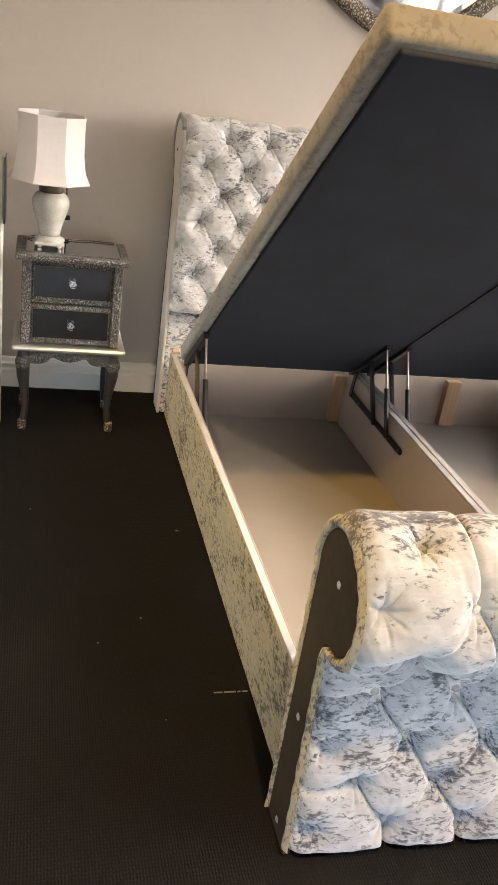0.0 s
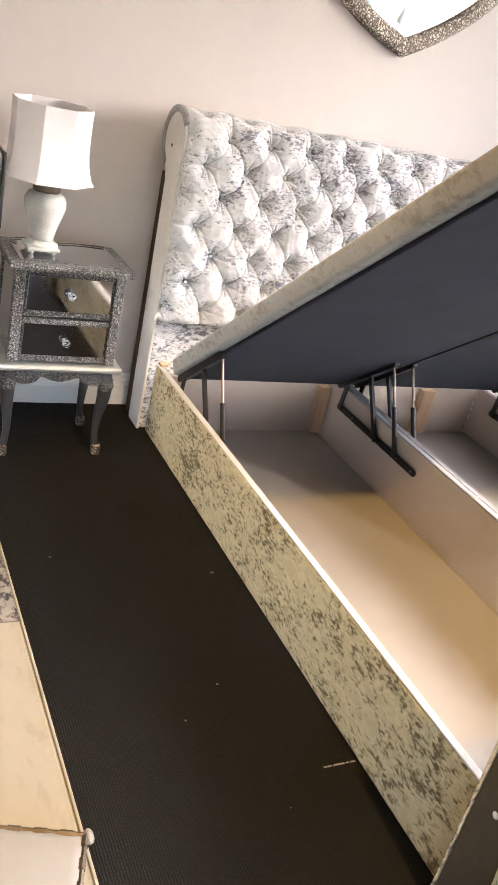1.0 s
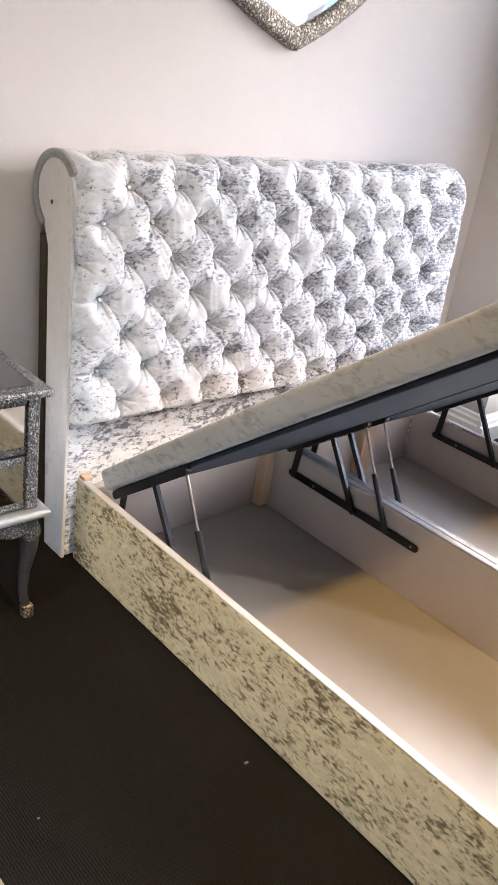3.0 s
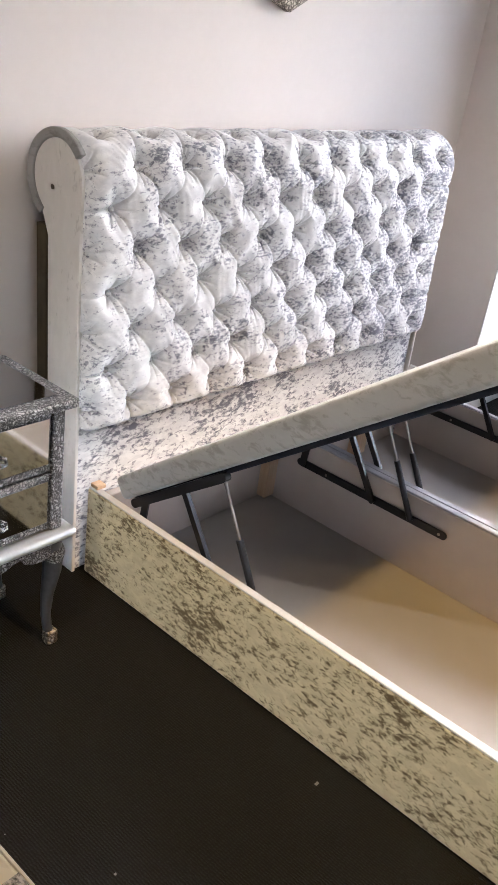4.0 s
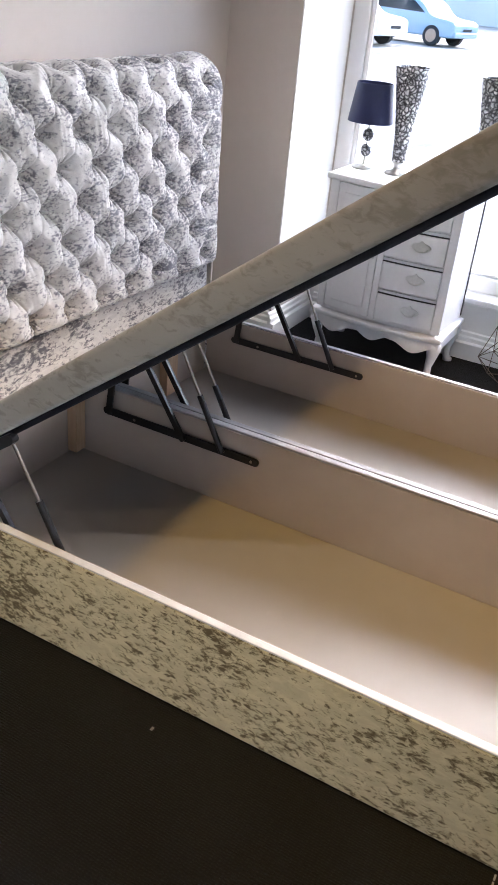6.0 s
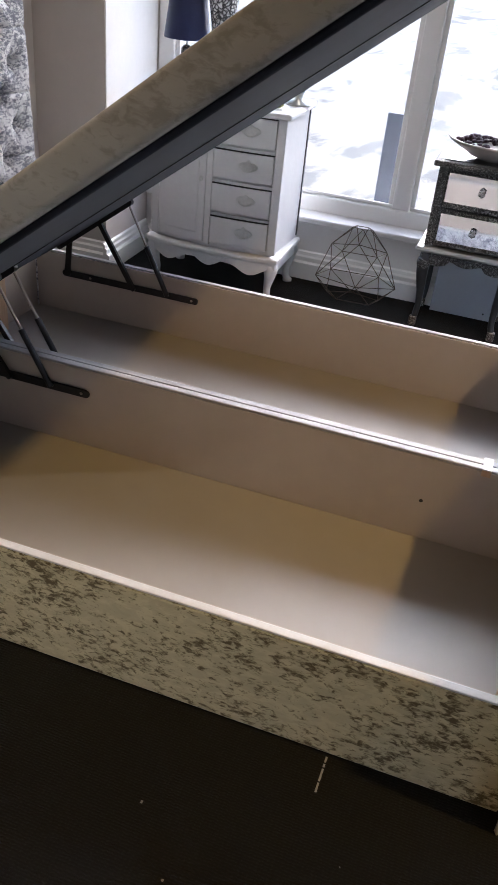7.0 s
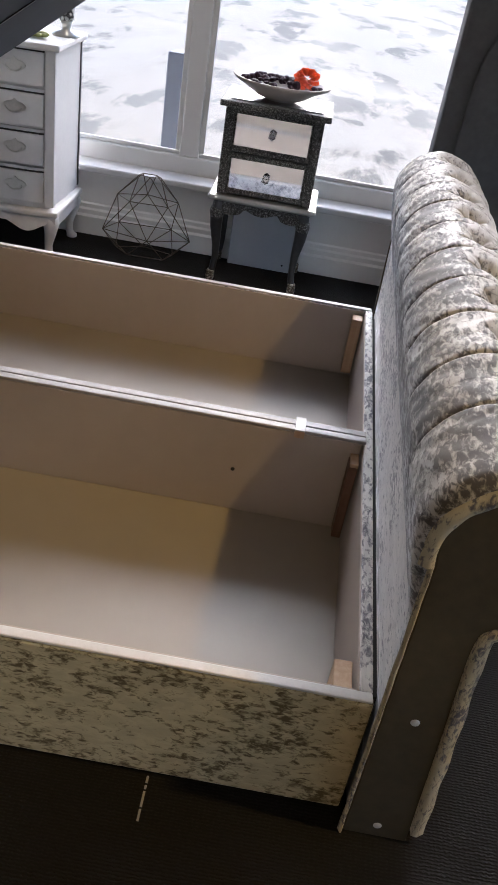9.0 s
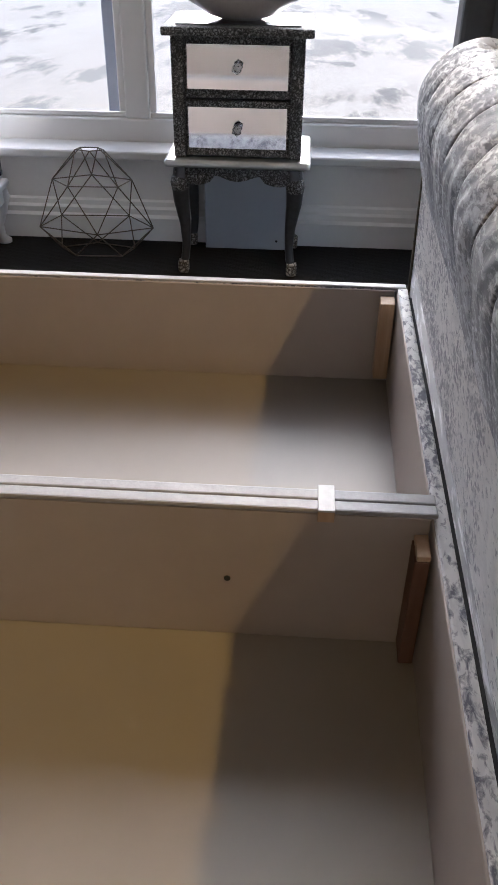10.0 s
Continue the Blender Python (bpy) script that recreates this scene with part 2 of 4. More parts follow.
M_MIRROR_DIM = glossy_mirror("bevelled_mirror_glass", 0.62, 0.02)
M_CRYSTAL = glass("crystal", 0.0, 1.5)
M_BUTTON = plain("mirror_backed_crystal", (0.9, 0.9, 0.9), 0.12, 0.5, vary=0.02, relief=0)
M_PANE = glass("window_glass", 0.0, 1.01)
M_SHADE = plain("white_pleated_silk", (0.74, 0.70, 0.70), 0.8, vary=0.05, scale=60, relief=0.2)
M_PORCELAIN = plain("crackled_grey_porcelain", (0.52, 0.50, 0.45), 0.18, vary=0.25, scale=90, relief=0.1)
M_BRASS = plain("aged_dark_brass", (0.10, 0.08, 0.06), 0.4, 0.7, vary=0.3, scale=60)
M_CORD = plain("brown_flex", (0.06, 0.035, 0.02), 0.6, vary=0.2)
M_NAVY = plain("navy_satin", (0.012, 0.018, 0.075), 0.5, vary=0.2, scale=60, relief=0.2)
M_WHITE = plain("chalk_white_paint", (0.66, 0.65, 0.65), 0.55, vary=0.06, scale=26, relief=0.12)
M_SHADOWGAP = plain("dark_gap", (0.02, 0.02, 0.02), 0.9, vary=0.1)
M_MOSAIC = embossed("mirror_mosaic", (0.70, 0.70, 0.71), (0.06, 0.06, 0.065), 60)
M_COPPER = plain("bronze_wire", (0.14, 0.11, 0.085), 0.4, 0.8, vary=0.3, relief=0)
M_BOWL = plain("greige_ceramic", (0.31, 0.26, 0.23), 0.35, vary=0.12, scale=40)
M_POTPOURRI = plain("dark_dried_petals", (0.035, 0.012, 0.022), 0.8, vary=0.6, scale=80)
M_ORANGE = plain("orange_petals", (0.80, 0.17, 0.05), 0.6, vary=0.3, scale=80)
M_LEAF = plain("olive_leaf", (0.22, 0.24, 0.06), 0.6, vary=0.2)
M_DARKVELVET = plain("charcoal_velvet", (0.12, 0.11, 0.106), 0.85, vary=0.3, scale=16, relief=0.2)
M_RUG = velvet("cream_plush", (0.36, 0.335, 0.275), (0.30, 0.28, 0.225), 0.8, 3.0, "y", 0.2)
M_DAMASK = velvet("silver_black_damask", (0.30, 0.285, 0.27), (0.02, 0.02, 0.02), -0.4, 1.2, "y", 0.2, ratio=0.8)
M_CUSHION = plain("white_satin", (0.27, 0.26, 0.25), 0.4, vary=0.05, scale=14, relief=0.1)
M_GROUND = wet_ground("wet_concrete")
M_POST = plain("blue_grey_post_paint", (0.16, 0.18, 0.23), 0.5, vary=0.12)
M_CAR_WHITE = plain("white_car_paint", (0.75, 0.75, 0.76), 0.2, vary=0.03, relief=0)
M_CAR_BLUE = plain("grey_blue_car_paint", (0.27, 0.37, 0.46), 0.2, vary=0.05, relief=0)
M_CAR_SILVER = plain("silver_car_paint", (0.45, 0.46, 0.48), 0.25, 0.5, vary=0.05, relief=0)
M_TYRE = plain("tyre_rubber", (0.02, 0.02, 0.02), 0.8, vary=0.2)
M_CARGLASS = plain("dark_car_glass", (0.03, 0.035, 0.04), 0.08, vary=0.1, relief=0)
M_GREYBOARD = plain("blue_grey_board_paint", (0.36, 0.37, 0.39), 0.5, vary=0.05)
M_LINT = plain("white_lint", (0.22, 0.21, 0.20), 0.9, vary=0.3)
M_TAPE = plain("worn_white_tape", (0.30, 0.29, 0.28), 0.7, vary=0.3, scale=90)
M_FACADE = plain("far_render", (0.5, 0.49, 0.47), 0.8, vary=0.1, scale=3)


# ---- building helpers ----
def thing(name, x, y, z, label, category, group="", kind=""):
    ob = new(name)
    ob.location = (x, y, z)
    ob.empty_display_size = 0.1
    return tagged(ob, label, category, group, kind)


def base_of(ob):
    w = Vector((0, 0, 0))
    while ob is not None:
        w += ob.location
        ob = ob.parent
    return w


def part(name, bm, mat, parent=None, label="", smooth=False):
    """Links a bmesh, given in world metres, as one mesh under a thing or a part."""
    w = base_of(parent)
    bmesh.ops.translate(bm, verts=bm.verts, vec=-w)
    bmesh.ops.recalc_face_normals(bm, faces=bm.faces)
    me = bpy.data.meshes.new(name)
    bm.to_mesh(me)
    bm.free()
    me.materials.append(mat)
    if smooth:
        for p in me.polygons:
            p.use_smooth = True
    ob = new(name, me)
    ob.parent = parent
    if label:
        ob["label"] = label
    return ob


def smooth_by_angle(ob, degrees=40):
    me = ob.data
    bm = bmesh.new()
    bm.from_mesh(me)
    for f in bm.faces:
        f.smooth = True
    for e in bm.edges:
        e.smooth = len(e.link_faces) < 2 or e.calc_face_angle(0) < radians(degrees)
    bm.to_mesh(me)
    bm.free()
    return ob


def box(x0, x1, y0, y1, z0, z1, bevel=0.003, bm=None, segments=2):
    own = bmesh.new()
    bmesh.ops.create_cube(own, size=1)
    bmesh.ops.scale(own, verts=own.verts, vec=(x1 - x0, y1 - y0, z1 - z0))
    bmesh.ops.translate(own, verts=own.verts, vec=((x0 + x1) / 2, (y0 + y1) / 2, (z0 + z1) / 2))
    if bevel:
        bmesh.ops.bevel(own, geom=own.edges[:], offset=bevel, segments=segments, affect="EDGES", profile=0.5)
    return merge(bm, own)


def merge(bm, own):
    if bm is None:
        return own
    me = bpy.data.meshes.new("tmp")
    own.to_mesh(me)
    own.free()
    bm.from_mesh(me)
    bpy.data.meshes.remove(me)
    return bm


def rod(a, b, r, bm=None, r2=None, sides=10):
    """A round bar from a to b."""
    a, b = Vector(a), Vector(b)
    own = bmesh.new()
    bmesh.ops.create_cone(own, cap_ends=True, segments=sides, radius1=r, radius2=r if r2 is None else r2, depth=(b - a).length)
    m = Matrix.Translation((a + b) / 2) @ (b - a).to_track_quat("Z", "Y").to_matrix().to_4x4()
    bmesh.ops.transform(own, matrix=m, verts=own.verts)
    return merge(bm, own)


def ball(c, r, bm=None, squash=(1, 1, 1), seg=12):
    own = bmesh.new()
    bmesh.ops.create_uvsphere(own, u_segments=seg, v_segments=max(6, seg // 2), radius=r)
    bmesh.ops.scale(own, verts=own.verts, vec=squash)
    bmesh.ops.translate(own, verts=own.verts, vec=c)
    return merge(bm, own)


def lathe(c, profile, sides=32, bm=None, shape=None):
    """Turns (radius, height) pairs round the upright axis through c; shape(angle) may scale the radius."""
    own = bmesh.new()
    rings = []
    for r, z in profile:
        ring = []
        for k in range(sides):
            a = 2 * math.pi * k / sides
            s = shape(a) if shape else 1
            ring.append(own.verts.new((c[0] + r * s * math.cos(a), c[1] + r * s * math.sin(a), c[2] + z)))
        rings.append(ring)
    for p, q in zip(rings, rings[1:]):
        for k in range(sides):
            own.faces.new((p[k], p[(k + 1) % sides], q[(k + 1) % sides], q[k]))
    if profile[0][0] > 1e-4:
        own.faces.new(rings[0][::-1])
    if profile[-1][0] > 1e-4:
        own.faces.new(rings[-1])
    return merge(bm, own)


def slab(points, axis, lo, hi, bevel=0.0, bm=None):
    """A flat outline of 2D points, thick from lo to hi along an axis ('x': points are y, z; 'y': x, z; 'z': x, y)."""
    own = bmesh.new()

    def at(p, d):
        return {"x": (d, p[0], p[1]), "y": (p[0], d, p[1]), "z": (p[0], p[1], d)}[axis]
    a = [own.verts.new(at(p, lo)) for p in points]
    b = [own.verts.new(at(p, hi)) for p in points]
    own.faces.new(a)
    own.faces.new(b[::-1])
    for k in range(len(points)):
        j = (k + 1) % len(points)
        own.faces.new((a[k], b[k], b[j], a[j]))
    bmesh.ops.recalc_face_normals(own, faces=own.faces)
    if bevel:
        edges = [e for e in own.edges if e.calc_face_angle(0) > 0.5]
        bmesh.ops.bevel(own, geom=edges, offset=bevel, segments=2, affect="EDGES", profile=0.5)
    return merge(bm, own)


def smooth_line(points, steps=8, closed=False):
    """A rounded line through 2D points."""
    n, out = len(points), []
    last = n if closed else n - 1
    for i in range(last):
        p = [points[(i + k) % n] if closed else points[min(max(i + k, 0), n - 1)] for k in (-1, 0, 1, 2)]
        for s in range(steps):
            t = s / steps
            out.append(tuple(0.5 * (2 * b + (c - a) * t + (2 * a - 5 * b + 4 * c - d) * t * t + (3 * b - a - 3 * c + d) * t ** 3)
                             for a, b, c, d in zip(*p)))
    if not closed:
        out.append(tuple(points[-1]))
    return out


def resample(line, count):
    pts = np.array(line)
    d = np.concatenate([[0], np.cumsum(np.linalg.norm(np.diff(pts, axis=0), axis=1))])
    s = np.linspace(0, d[-1], count)
    return np.stack([np.interp(s, d, pts[:, k]) for k in range(2)], axis=1), s


def sweep(path, section, bm=None):
    """A section of (sideways, up) points carried along a level path of (x, y, z) points, mitred."""
    own = bmesh.new()
    rows = []
    for i, p in enumerate(path):
        a, b = Vector(path[max(i - 1, 0)]), Vector(path[min(i + 1, len(path) - 1)])
        t = (b - a).normalized()
        side = Vector((t.y, -t.x, 0)).normalized()
        rows.append([own.verts.new(Vector(p) + side * u + Vector((0, 0, v))) for u, v in section])
    for p, q in zip(rows, rows[1:]):
        for k in range(len(section)):
            j = (k + 1) % len(section)
            own.faces.new((p[k], p[j], q[j], q[k]))
    own.faces.new(rows[0])
    own.faces.new(rows[-1][::-1])
    return merge(bm, own)


def tufted(line, x0, x1, nx, ns, xf, dx, sf, ds, rows, amp, edge=0.03, seed=0, lift=0.0, tuck=0.02, roll=1.0, pleat=(0.14, 0.10), wide=0.022, bow=0.03, lap=0.03, fade=0.0, crease=0.0036):
    """A deep-buttoned sheet: an upright outline of (y, z) points carried along x, pulled in at buttons that stand in a diamond
    lattice, with pleats from button to button and puffs that sag a little between them. Returns the bmesh and the button places."""
    pts, s = resample(line, ns)
    t = np.gradient(pts, axis=0)
    t /= np.linalg.norm(t, axis=1)[:, None]
    nrm = np.stack([-t[:, 1], t[:, 0]], axis=1)
    xs = np.linspace(x0, x1, nx)
    cols = int((x1 - xf) / dx + 0.2)
    xmin, xmax = xf - dx / 2, xf + dx * cols - dx / 2
    top = sf + ds * (rows - 1)
    X, S = np.meshgrid(xs, s, indexing="ij")
    rng = np.random.RandomState(seed)
    ph = rng.uniform(0, 6.28, 8)
    wob = 0.0035 * np.sin(X * 17 + ph[6]) * np.sin(S * 29 + ph[7])
    Xc, Sc = np.clip(X + wob, xmin, xmax), np.clip(S + wob, sf, top)
    a0, b0 = (Xc - xf) / dx + (Sc - sf) / (2 * ds), (Xc - xf) / dx - (Sc - sf) / (2 * ds)
    r, turn = np.full(X.shape, 9.0), np.zeros(X.shape)
    for oa in (0, 1):
        for ob in (0, 1):
            ka, kb = np.floor(a0) + oa, np.floor(b0) + ob
            ux, us = X - xf - dx * (ka + kb) / 2, 0.92 * (S - sf - ds * (ka - kb))
            d = np.hypot(ux, us)
            turn = np.where(d < r, np.arctan2(us, ux) + 1.7 * ka + 0.9 * kb, turn)
            r = np.minimum(r, d)
    a, b = a0 + bow * np.sin(math.pi * b0) ** 2, b0 - bow * np.sin(math.pi * a0) ** 2
    span = 1 / math.hypot(1 / dx, 0.5 / ds)
    da, db = np.abs(a - np.round(a)) * span, np.abs(b - np.round(b)) * span
    puff = (np.abs(np.sin(math.pi * a) * np.sin(math.pi * b)) + 1e-6) ** 0.6
    pit = 1 - np.exp(-np.clip(r - 0.005, 0, 1) / wide)
    past = np.clip((S - top) / 0.06, 0, 1)
    calm = 1 - (1 - roll) * past
    clear = 1 - np.exp(-(r / 0.013) ** 2)
    near = 0.45 + 0.55 * np.exp(-(r / 0.05) ** 2)
    h = amp * (0.93 * pit + 0.07 * puff * calm - 0.76)
    h -= amp * (pleat[0] * np.exp(-(da / crease) ** 1.5) + pleat[1] * np.exp(-(db / crease) ** 1.5)) * calm * near * clear
    h -= amp * lap * np.tanh((a - np.round(a)) * span / 0.004) * np.exp(-da / 0.02) * calm * near * clear
    star = np.clip(np.cos(7 * turn + 2 * np.sin(turn)), 0, 1) ** 3
    h -= amp * 0.16 * star * np.exp(-((r - 0.02) / 0.016) ** 2)
    size = {}
    for i, j in set(zip(np.floor(a).astype(int).ravel().tolist(), np.floor(b).astype(int).ravel().tolist())):
        size[i, j] = rng.uniform(-0.05, 0.05)
    grow = np.vectorize(lambda i, j: size[i, j])(np.floor(a).astype(int), np.floor(b).astype(int))
    h += amp * grow * puff * calm
    wr = np.sin((X * 0.8 + S) * 130 + 5 * np.sin(X * 37 + ph[0]) + 4 * np.sin(S * 31 + ph[1])) * np.sin(X * 71 + S * 23 + ph[2])
    h += amp * 0.022 * wr * (0.3 + np.exp(-r / 0.04))
    h += amp * 0.03 * np.sin(X * 61 + ph[3] + 3 * np.sin(S * 23)) * np.sin(S * 47 + ph[4] + 2 * np.sin(X * 31))
    h = (h + lift) * (1 - fade * np.clip((S - s[-1] + 0.2) / 0.2, 0, 1) ** 1.5)
    e = np.clip(np.minimum(X - x0, x1 - X) / edge, 0, 1)
    h -= tuck * (1 - np.sqrt(np.clip(1 - (1 - e) ** 2, 0, 1)))
    es = np.clip(np.minimum(S - s[0], s[-1] - S) / (edge * 0.7), 0, 1)
    h -= 0.024 * (1 - np.sqrt(np.clip(1 - (1 - es) ** 2, 0, 1)))
    bm = bmesh.new()
    grid = [[bm.verts.new((xs[i], pts[j, 0] + nrm[j, 0] * h[i, j], pts[j, 1] + nrm[j, 1] * h[i, j])) for j in range(ns)] for i in range(nx)]
    for i in range(nx - 1):
        for j in range(ns - 1):
            bm.faces.new((grid[i][j], grid[i + 1][j], grid[i + 1][j + 1], grid[i][j + 1]))
    spots = []
    for k in range(rows):
        j = int(np.argmin(np.abs(s - (sf + ds * k))))
        x = xf if k % 2 == 0 else xf - dx / 2
        while x < xmax + 0.01:
            if x > xmin - 0.01:
                spots.append((x, pts[j, 0] + nrm[j, 0] * (lift - amp * 0.76 + 0.008), pts[j, 1] + nrm[j, 1] * (lift - amp * 0.76 + 0.008)))
            x += dx
    return bm, spots


# ---- the room ----
WALL_Y, WIN_X, LEFT_X, BACK_Y, TOP = 2.262, 2.46, -4.2, -2.7, 3.45


def structure(name, bm, mat, label, category):
    ob = part(name, bm, mat)
    return tagged(ob, label, category, kind="structure")


structure("floor", box(LEFT_X - 0.1, WIN_X + 0.02, BACK_Y - 0.1, WALL_Y + 0.1, -0.1, 0, 0), M_CARPET, "black ribbed cord carpet flecked with lint", "floor")
structure("ceiling", box(LEFT_X - 0.1, WIN_X + 0.3, BACK_Y - 0.1, WALL_Y + 0.1, TOP, TOP + 0.12, 0), M_CEIL, "plain white painted ceiling", "ceiling")
structure("wall_north", box(LEFT_X - 0.1, WIN_X + 0.3, WALL_Y, WALL_Y + 0.15, 0, TOP, 0), M_WALL, "smooth cream painted wall behind the beds", "wall")
structure("wall_west", box(LEFT_X - 0.15, LEFT_X, BACK_Y, WALL_Y, 0, TOP, 0), M_WALL, "plain cream painted side wall", "wall")
SOUTH = (-3.7, 2.0, 0.3, 1.6)
structure("wall_south", box(LEFT_X - 0.1, SOUTH[0], BACK_Y - 0.15, BACK_Y, 0, TOP, 0), M_WALL, "plain cream painted back wall", "wall")
structure("wall_south_pier", box(SOUTH[1], WIN_X + 0.3, BACK_Y - 0.15, BACK_Y, 0, TOP, 0), M_WALL, "plain cream painted corner pier", "wall")
structure("wall_south_low", box(SOUTH[0], SOUTH[1], BACK_Y - 0.15, BACK_Y, 0, SOUTH[2], 0), M_WALL, "low cream wall under the front window", "wall")
structure("wall_south_head", box(SOUTH[0], SOUTH[1], BACK_Y - 0.15, BACK_Y, SOUTH[3], TOP, 0), M_WALL, "cream wall over the front window", "wall")

WIN_LO, WIN_HI, WIN_Y0, WIN_Y1 = 0.29, 2.45, -2.5, 1.935
PIER_X, PIER_Y = 2.08, 1.94
GLASS_X = 2.60
bm = box(WIN_X + 0.02, WIN_X + 0.28, BACK_Y, WIN_Y1, 0, WIN_LO - 0.03, 0)
structure("wall_east", bm, M_TRIM, "low white wall under the shop window", "wall")
structure("wall_east_head", box(WIN_X + 0.02, WIN_X + 0.28, BACK_Y, WIN_Y1, WIN_HI, TOP, 0), M_WALL, "cream wall over the shop window", "wall")
structure("wall_east_pier", box(WIN_X + 0.02, WIN_X + 0.28, BACK_Y, WIN_Y0, WIN_LO - 0.03, WIN_HI, 0), M_WALL, "cream pier beside the shop window", "wall")
structure("wall_pier", box(PIER_X, WIN_X + 0.28, PIER_Y, WALL_Y, 0, TOP, 0), M_WALL, "cream pier between the bed wall and the window", "wall")
structure("window_reveal", box(PIER_X + 0.004, GLASS_X - 0.036, PIER_Y - 0.004, PIER_Y - 0.0005, WIN_LO, WIN_HI, 0.001), M_TRIM, "white painted window reveal", "reveal")

SKIRT = [(0, 0), (0.03, 0), (0.03, 0.075), (0.016, 0.082), (0.017, 0.10), (0.010, 0.108), (0.008, 0.122), (0, 0.128)]
structure("baseboard_north", sweep([(LEFT_X, WALL_Y, 0), (PIER_X, WALL_Y, 0)], SKIRT), M_TRIM, "cream moulded skirting board", "skirting")
structure("baseboard_east", sweep([(WIN_X + 0.02, PIER_Y - 0.03, 0), (WIN_X + 0.02, BACK_Y, 0)], SKIRT), M_TRIM, "white moulded skirting board under the window", "skirting")
structure("baseboard_pier", sweep([(PIER_X, WALL_Y - 0.03, 0), (PIER_X, PIER_Y, 0)], SKIRT), M_TRIM, "white moulded skirting board round the pier", "skirting")
structure("baseboard_reveal", sweep([(PIER_X - 0.03, PIER_Y, 0), (WIN_X + 0.02, PIER_Y, 0)], SKIRT), M_TRIM, "white moulded skirting board round the pier", "skirting")
structure("baseboard_west", sweep([(LEFT_X, BACK_Y, 0), (LEFT_X, WALL_Y - 0.03, 0)], SKIRT), M_TRIM, "cream moulded skirting board", "skirting")

# shop window
window = thing("window_1", GLASS_X, 0, WIN_LO, "wide white plastic-framed shop window over a low sill", "window", kind="structure")
part("window_sill", box(WIN_X - 0.015, GLASS_X - 0.035, WIN_Y0, WIN_Y1, WIN_LO - 0.03, WIN_LO, 0.008), M_FRAME, window)
FX0, FX1 = GLASS_X - 0.034, GLASS_X + 0.036
part("window_frame", box(FX0, FX1, WIN_Y0, WIN_Y1, WIN_LO - 0.03, WIN_LO + 0.068, 0.006), M_FRAME, window)
part("window_frame", box(FX0, FX1, WIN_Y0, WIN_Y1, WIN_HI - 0.07, WIN_HI, 0.006), M_FRAME, window)
MULLIONS = [1.895, 0.747, -0.55, -1.5, -2.44]
for y in MULLIONS:
    part("mullion", box(FX0 + 0.003, FX1 - 0.003, y - 0.038, y + 0.038, WIN_LO + 0.068, WIN_HI - 0.07, 0.006), M_FRAME, window)
    if y != MULLIONS[-1]:
        part("glazing_bead", box(FX0 + 0.016, FX0 + 0.03, y - 0.06, y - 0.0385, WIN_LO + 0.0855, WIN_HI - 0.09, 0.004), M_FRAME, window)
    if y != MULLIONS[0]:
        part("glazing_bead", box(FX0 + 0.016, FX0 + 0.03, y + 0.0385, y + 0.06, WIN_LO + 0.0855, WIN_HI - 0.09, 0.004), M_FRAME, window)
for a, b in zip(MULLIONS, MULLIONS[1:]):
    part("glazing_bead", box(FX0 + 0.016, FX0 + 0.03, b + 0.0385, a - 0.0385, WIN_LO + 0.0685, WIN_LO + 0.085, 0.004), M_FRAME, window)
    pane = part("pane", box(GLASS_X - 0.003, GLASS_X + 0.003, b + 0.036, a - 0.036, WIN_LO + 0.062, WIN_HI - 0.065, 0), M_PANE, window)
    pane.visible_shadow = False

# outdoors
structure("ground", slab([(WIN_X + 0.02, 70), (90, 70), (90, -70), (-60, -70), (-60, BACK_Y), (WIN_X + 0.02, BACK_Y)], "z", -0.35, -0.05), M_GROUND, "pale wet concrete forecourt with dark runs", "ground")

window2 = thing("window_2", -0.85, BACK_Y, 0.3, "wide white plastic-framed front window", "window", kind="structure")
for z0, z1 in ((SOUTH[2], SOUTH[2] + 0.07), (SOUTH[3] - 0.07, SOUTH[3])):
    part("window_frame", box(SOUTH[0], SOUTH[1], BACK_Y - 0.10, BACK_Y - 0.04, z0, z1, 0.006), M_FRAME, window2)
for x in (-3.66, -1.8, 0.1, 1.96):
    part("mullion", box(x - 0.038, x + 0.038, BACK_Y - 0.098, BACK_Y - 0.042, SOUTH[2] + 0.0705, SOUTH[3] - 0.0705, 0.006), M_FRAME, window2)
for a, b in ((-3.66, -1.8), (-1.8, 0.1), (0.1, 1.96)):
    pane = part("pane", box(a + 0.036, b - 0.036, BACK_Y - 0.073, BACK_Y - 0.067, SOUTH[2] + 0.065, SOUTH[3] - 0.065, 0), M_PANE, window2)
    pane.visible_shadow = False


# ---- the lifted bed ----
BED_W, BED_L, RAIL_H = 1.591, 2.0, 0.285
bed = thing("ottoman_bed", 0.8, 1.0, 0, "silver crushed velvet scroll bed with its storage lid lifted open", "bed")

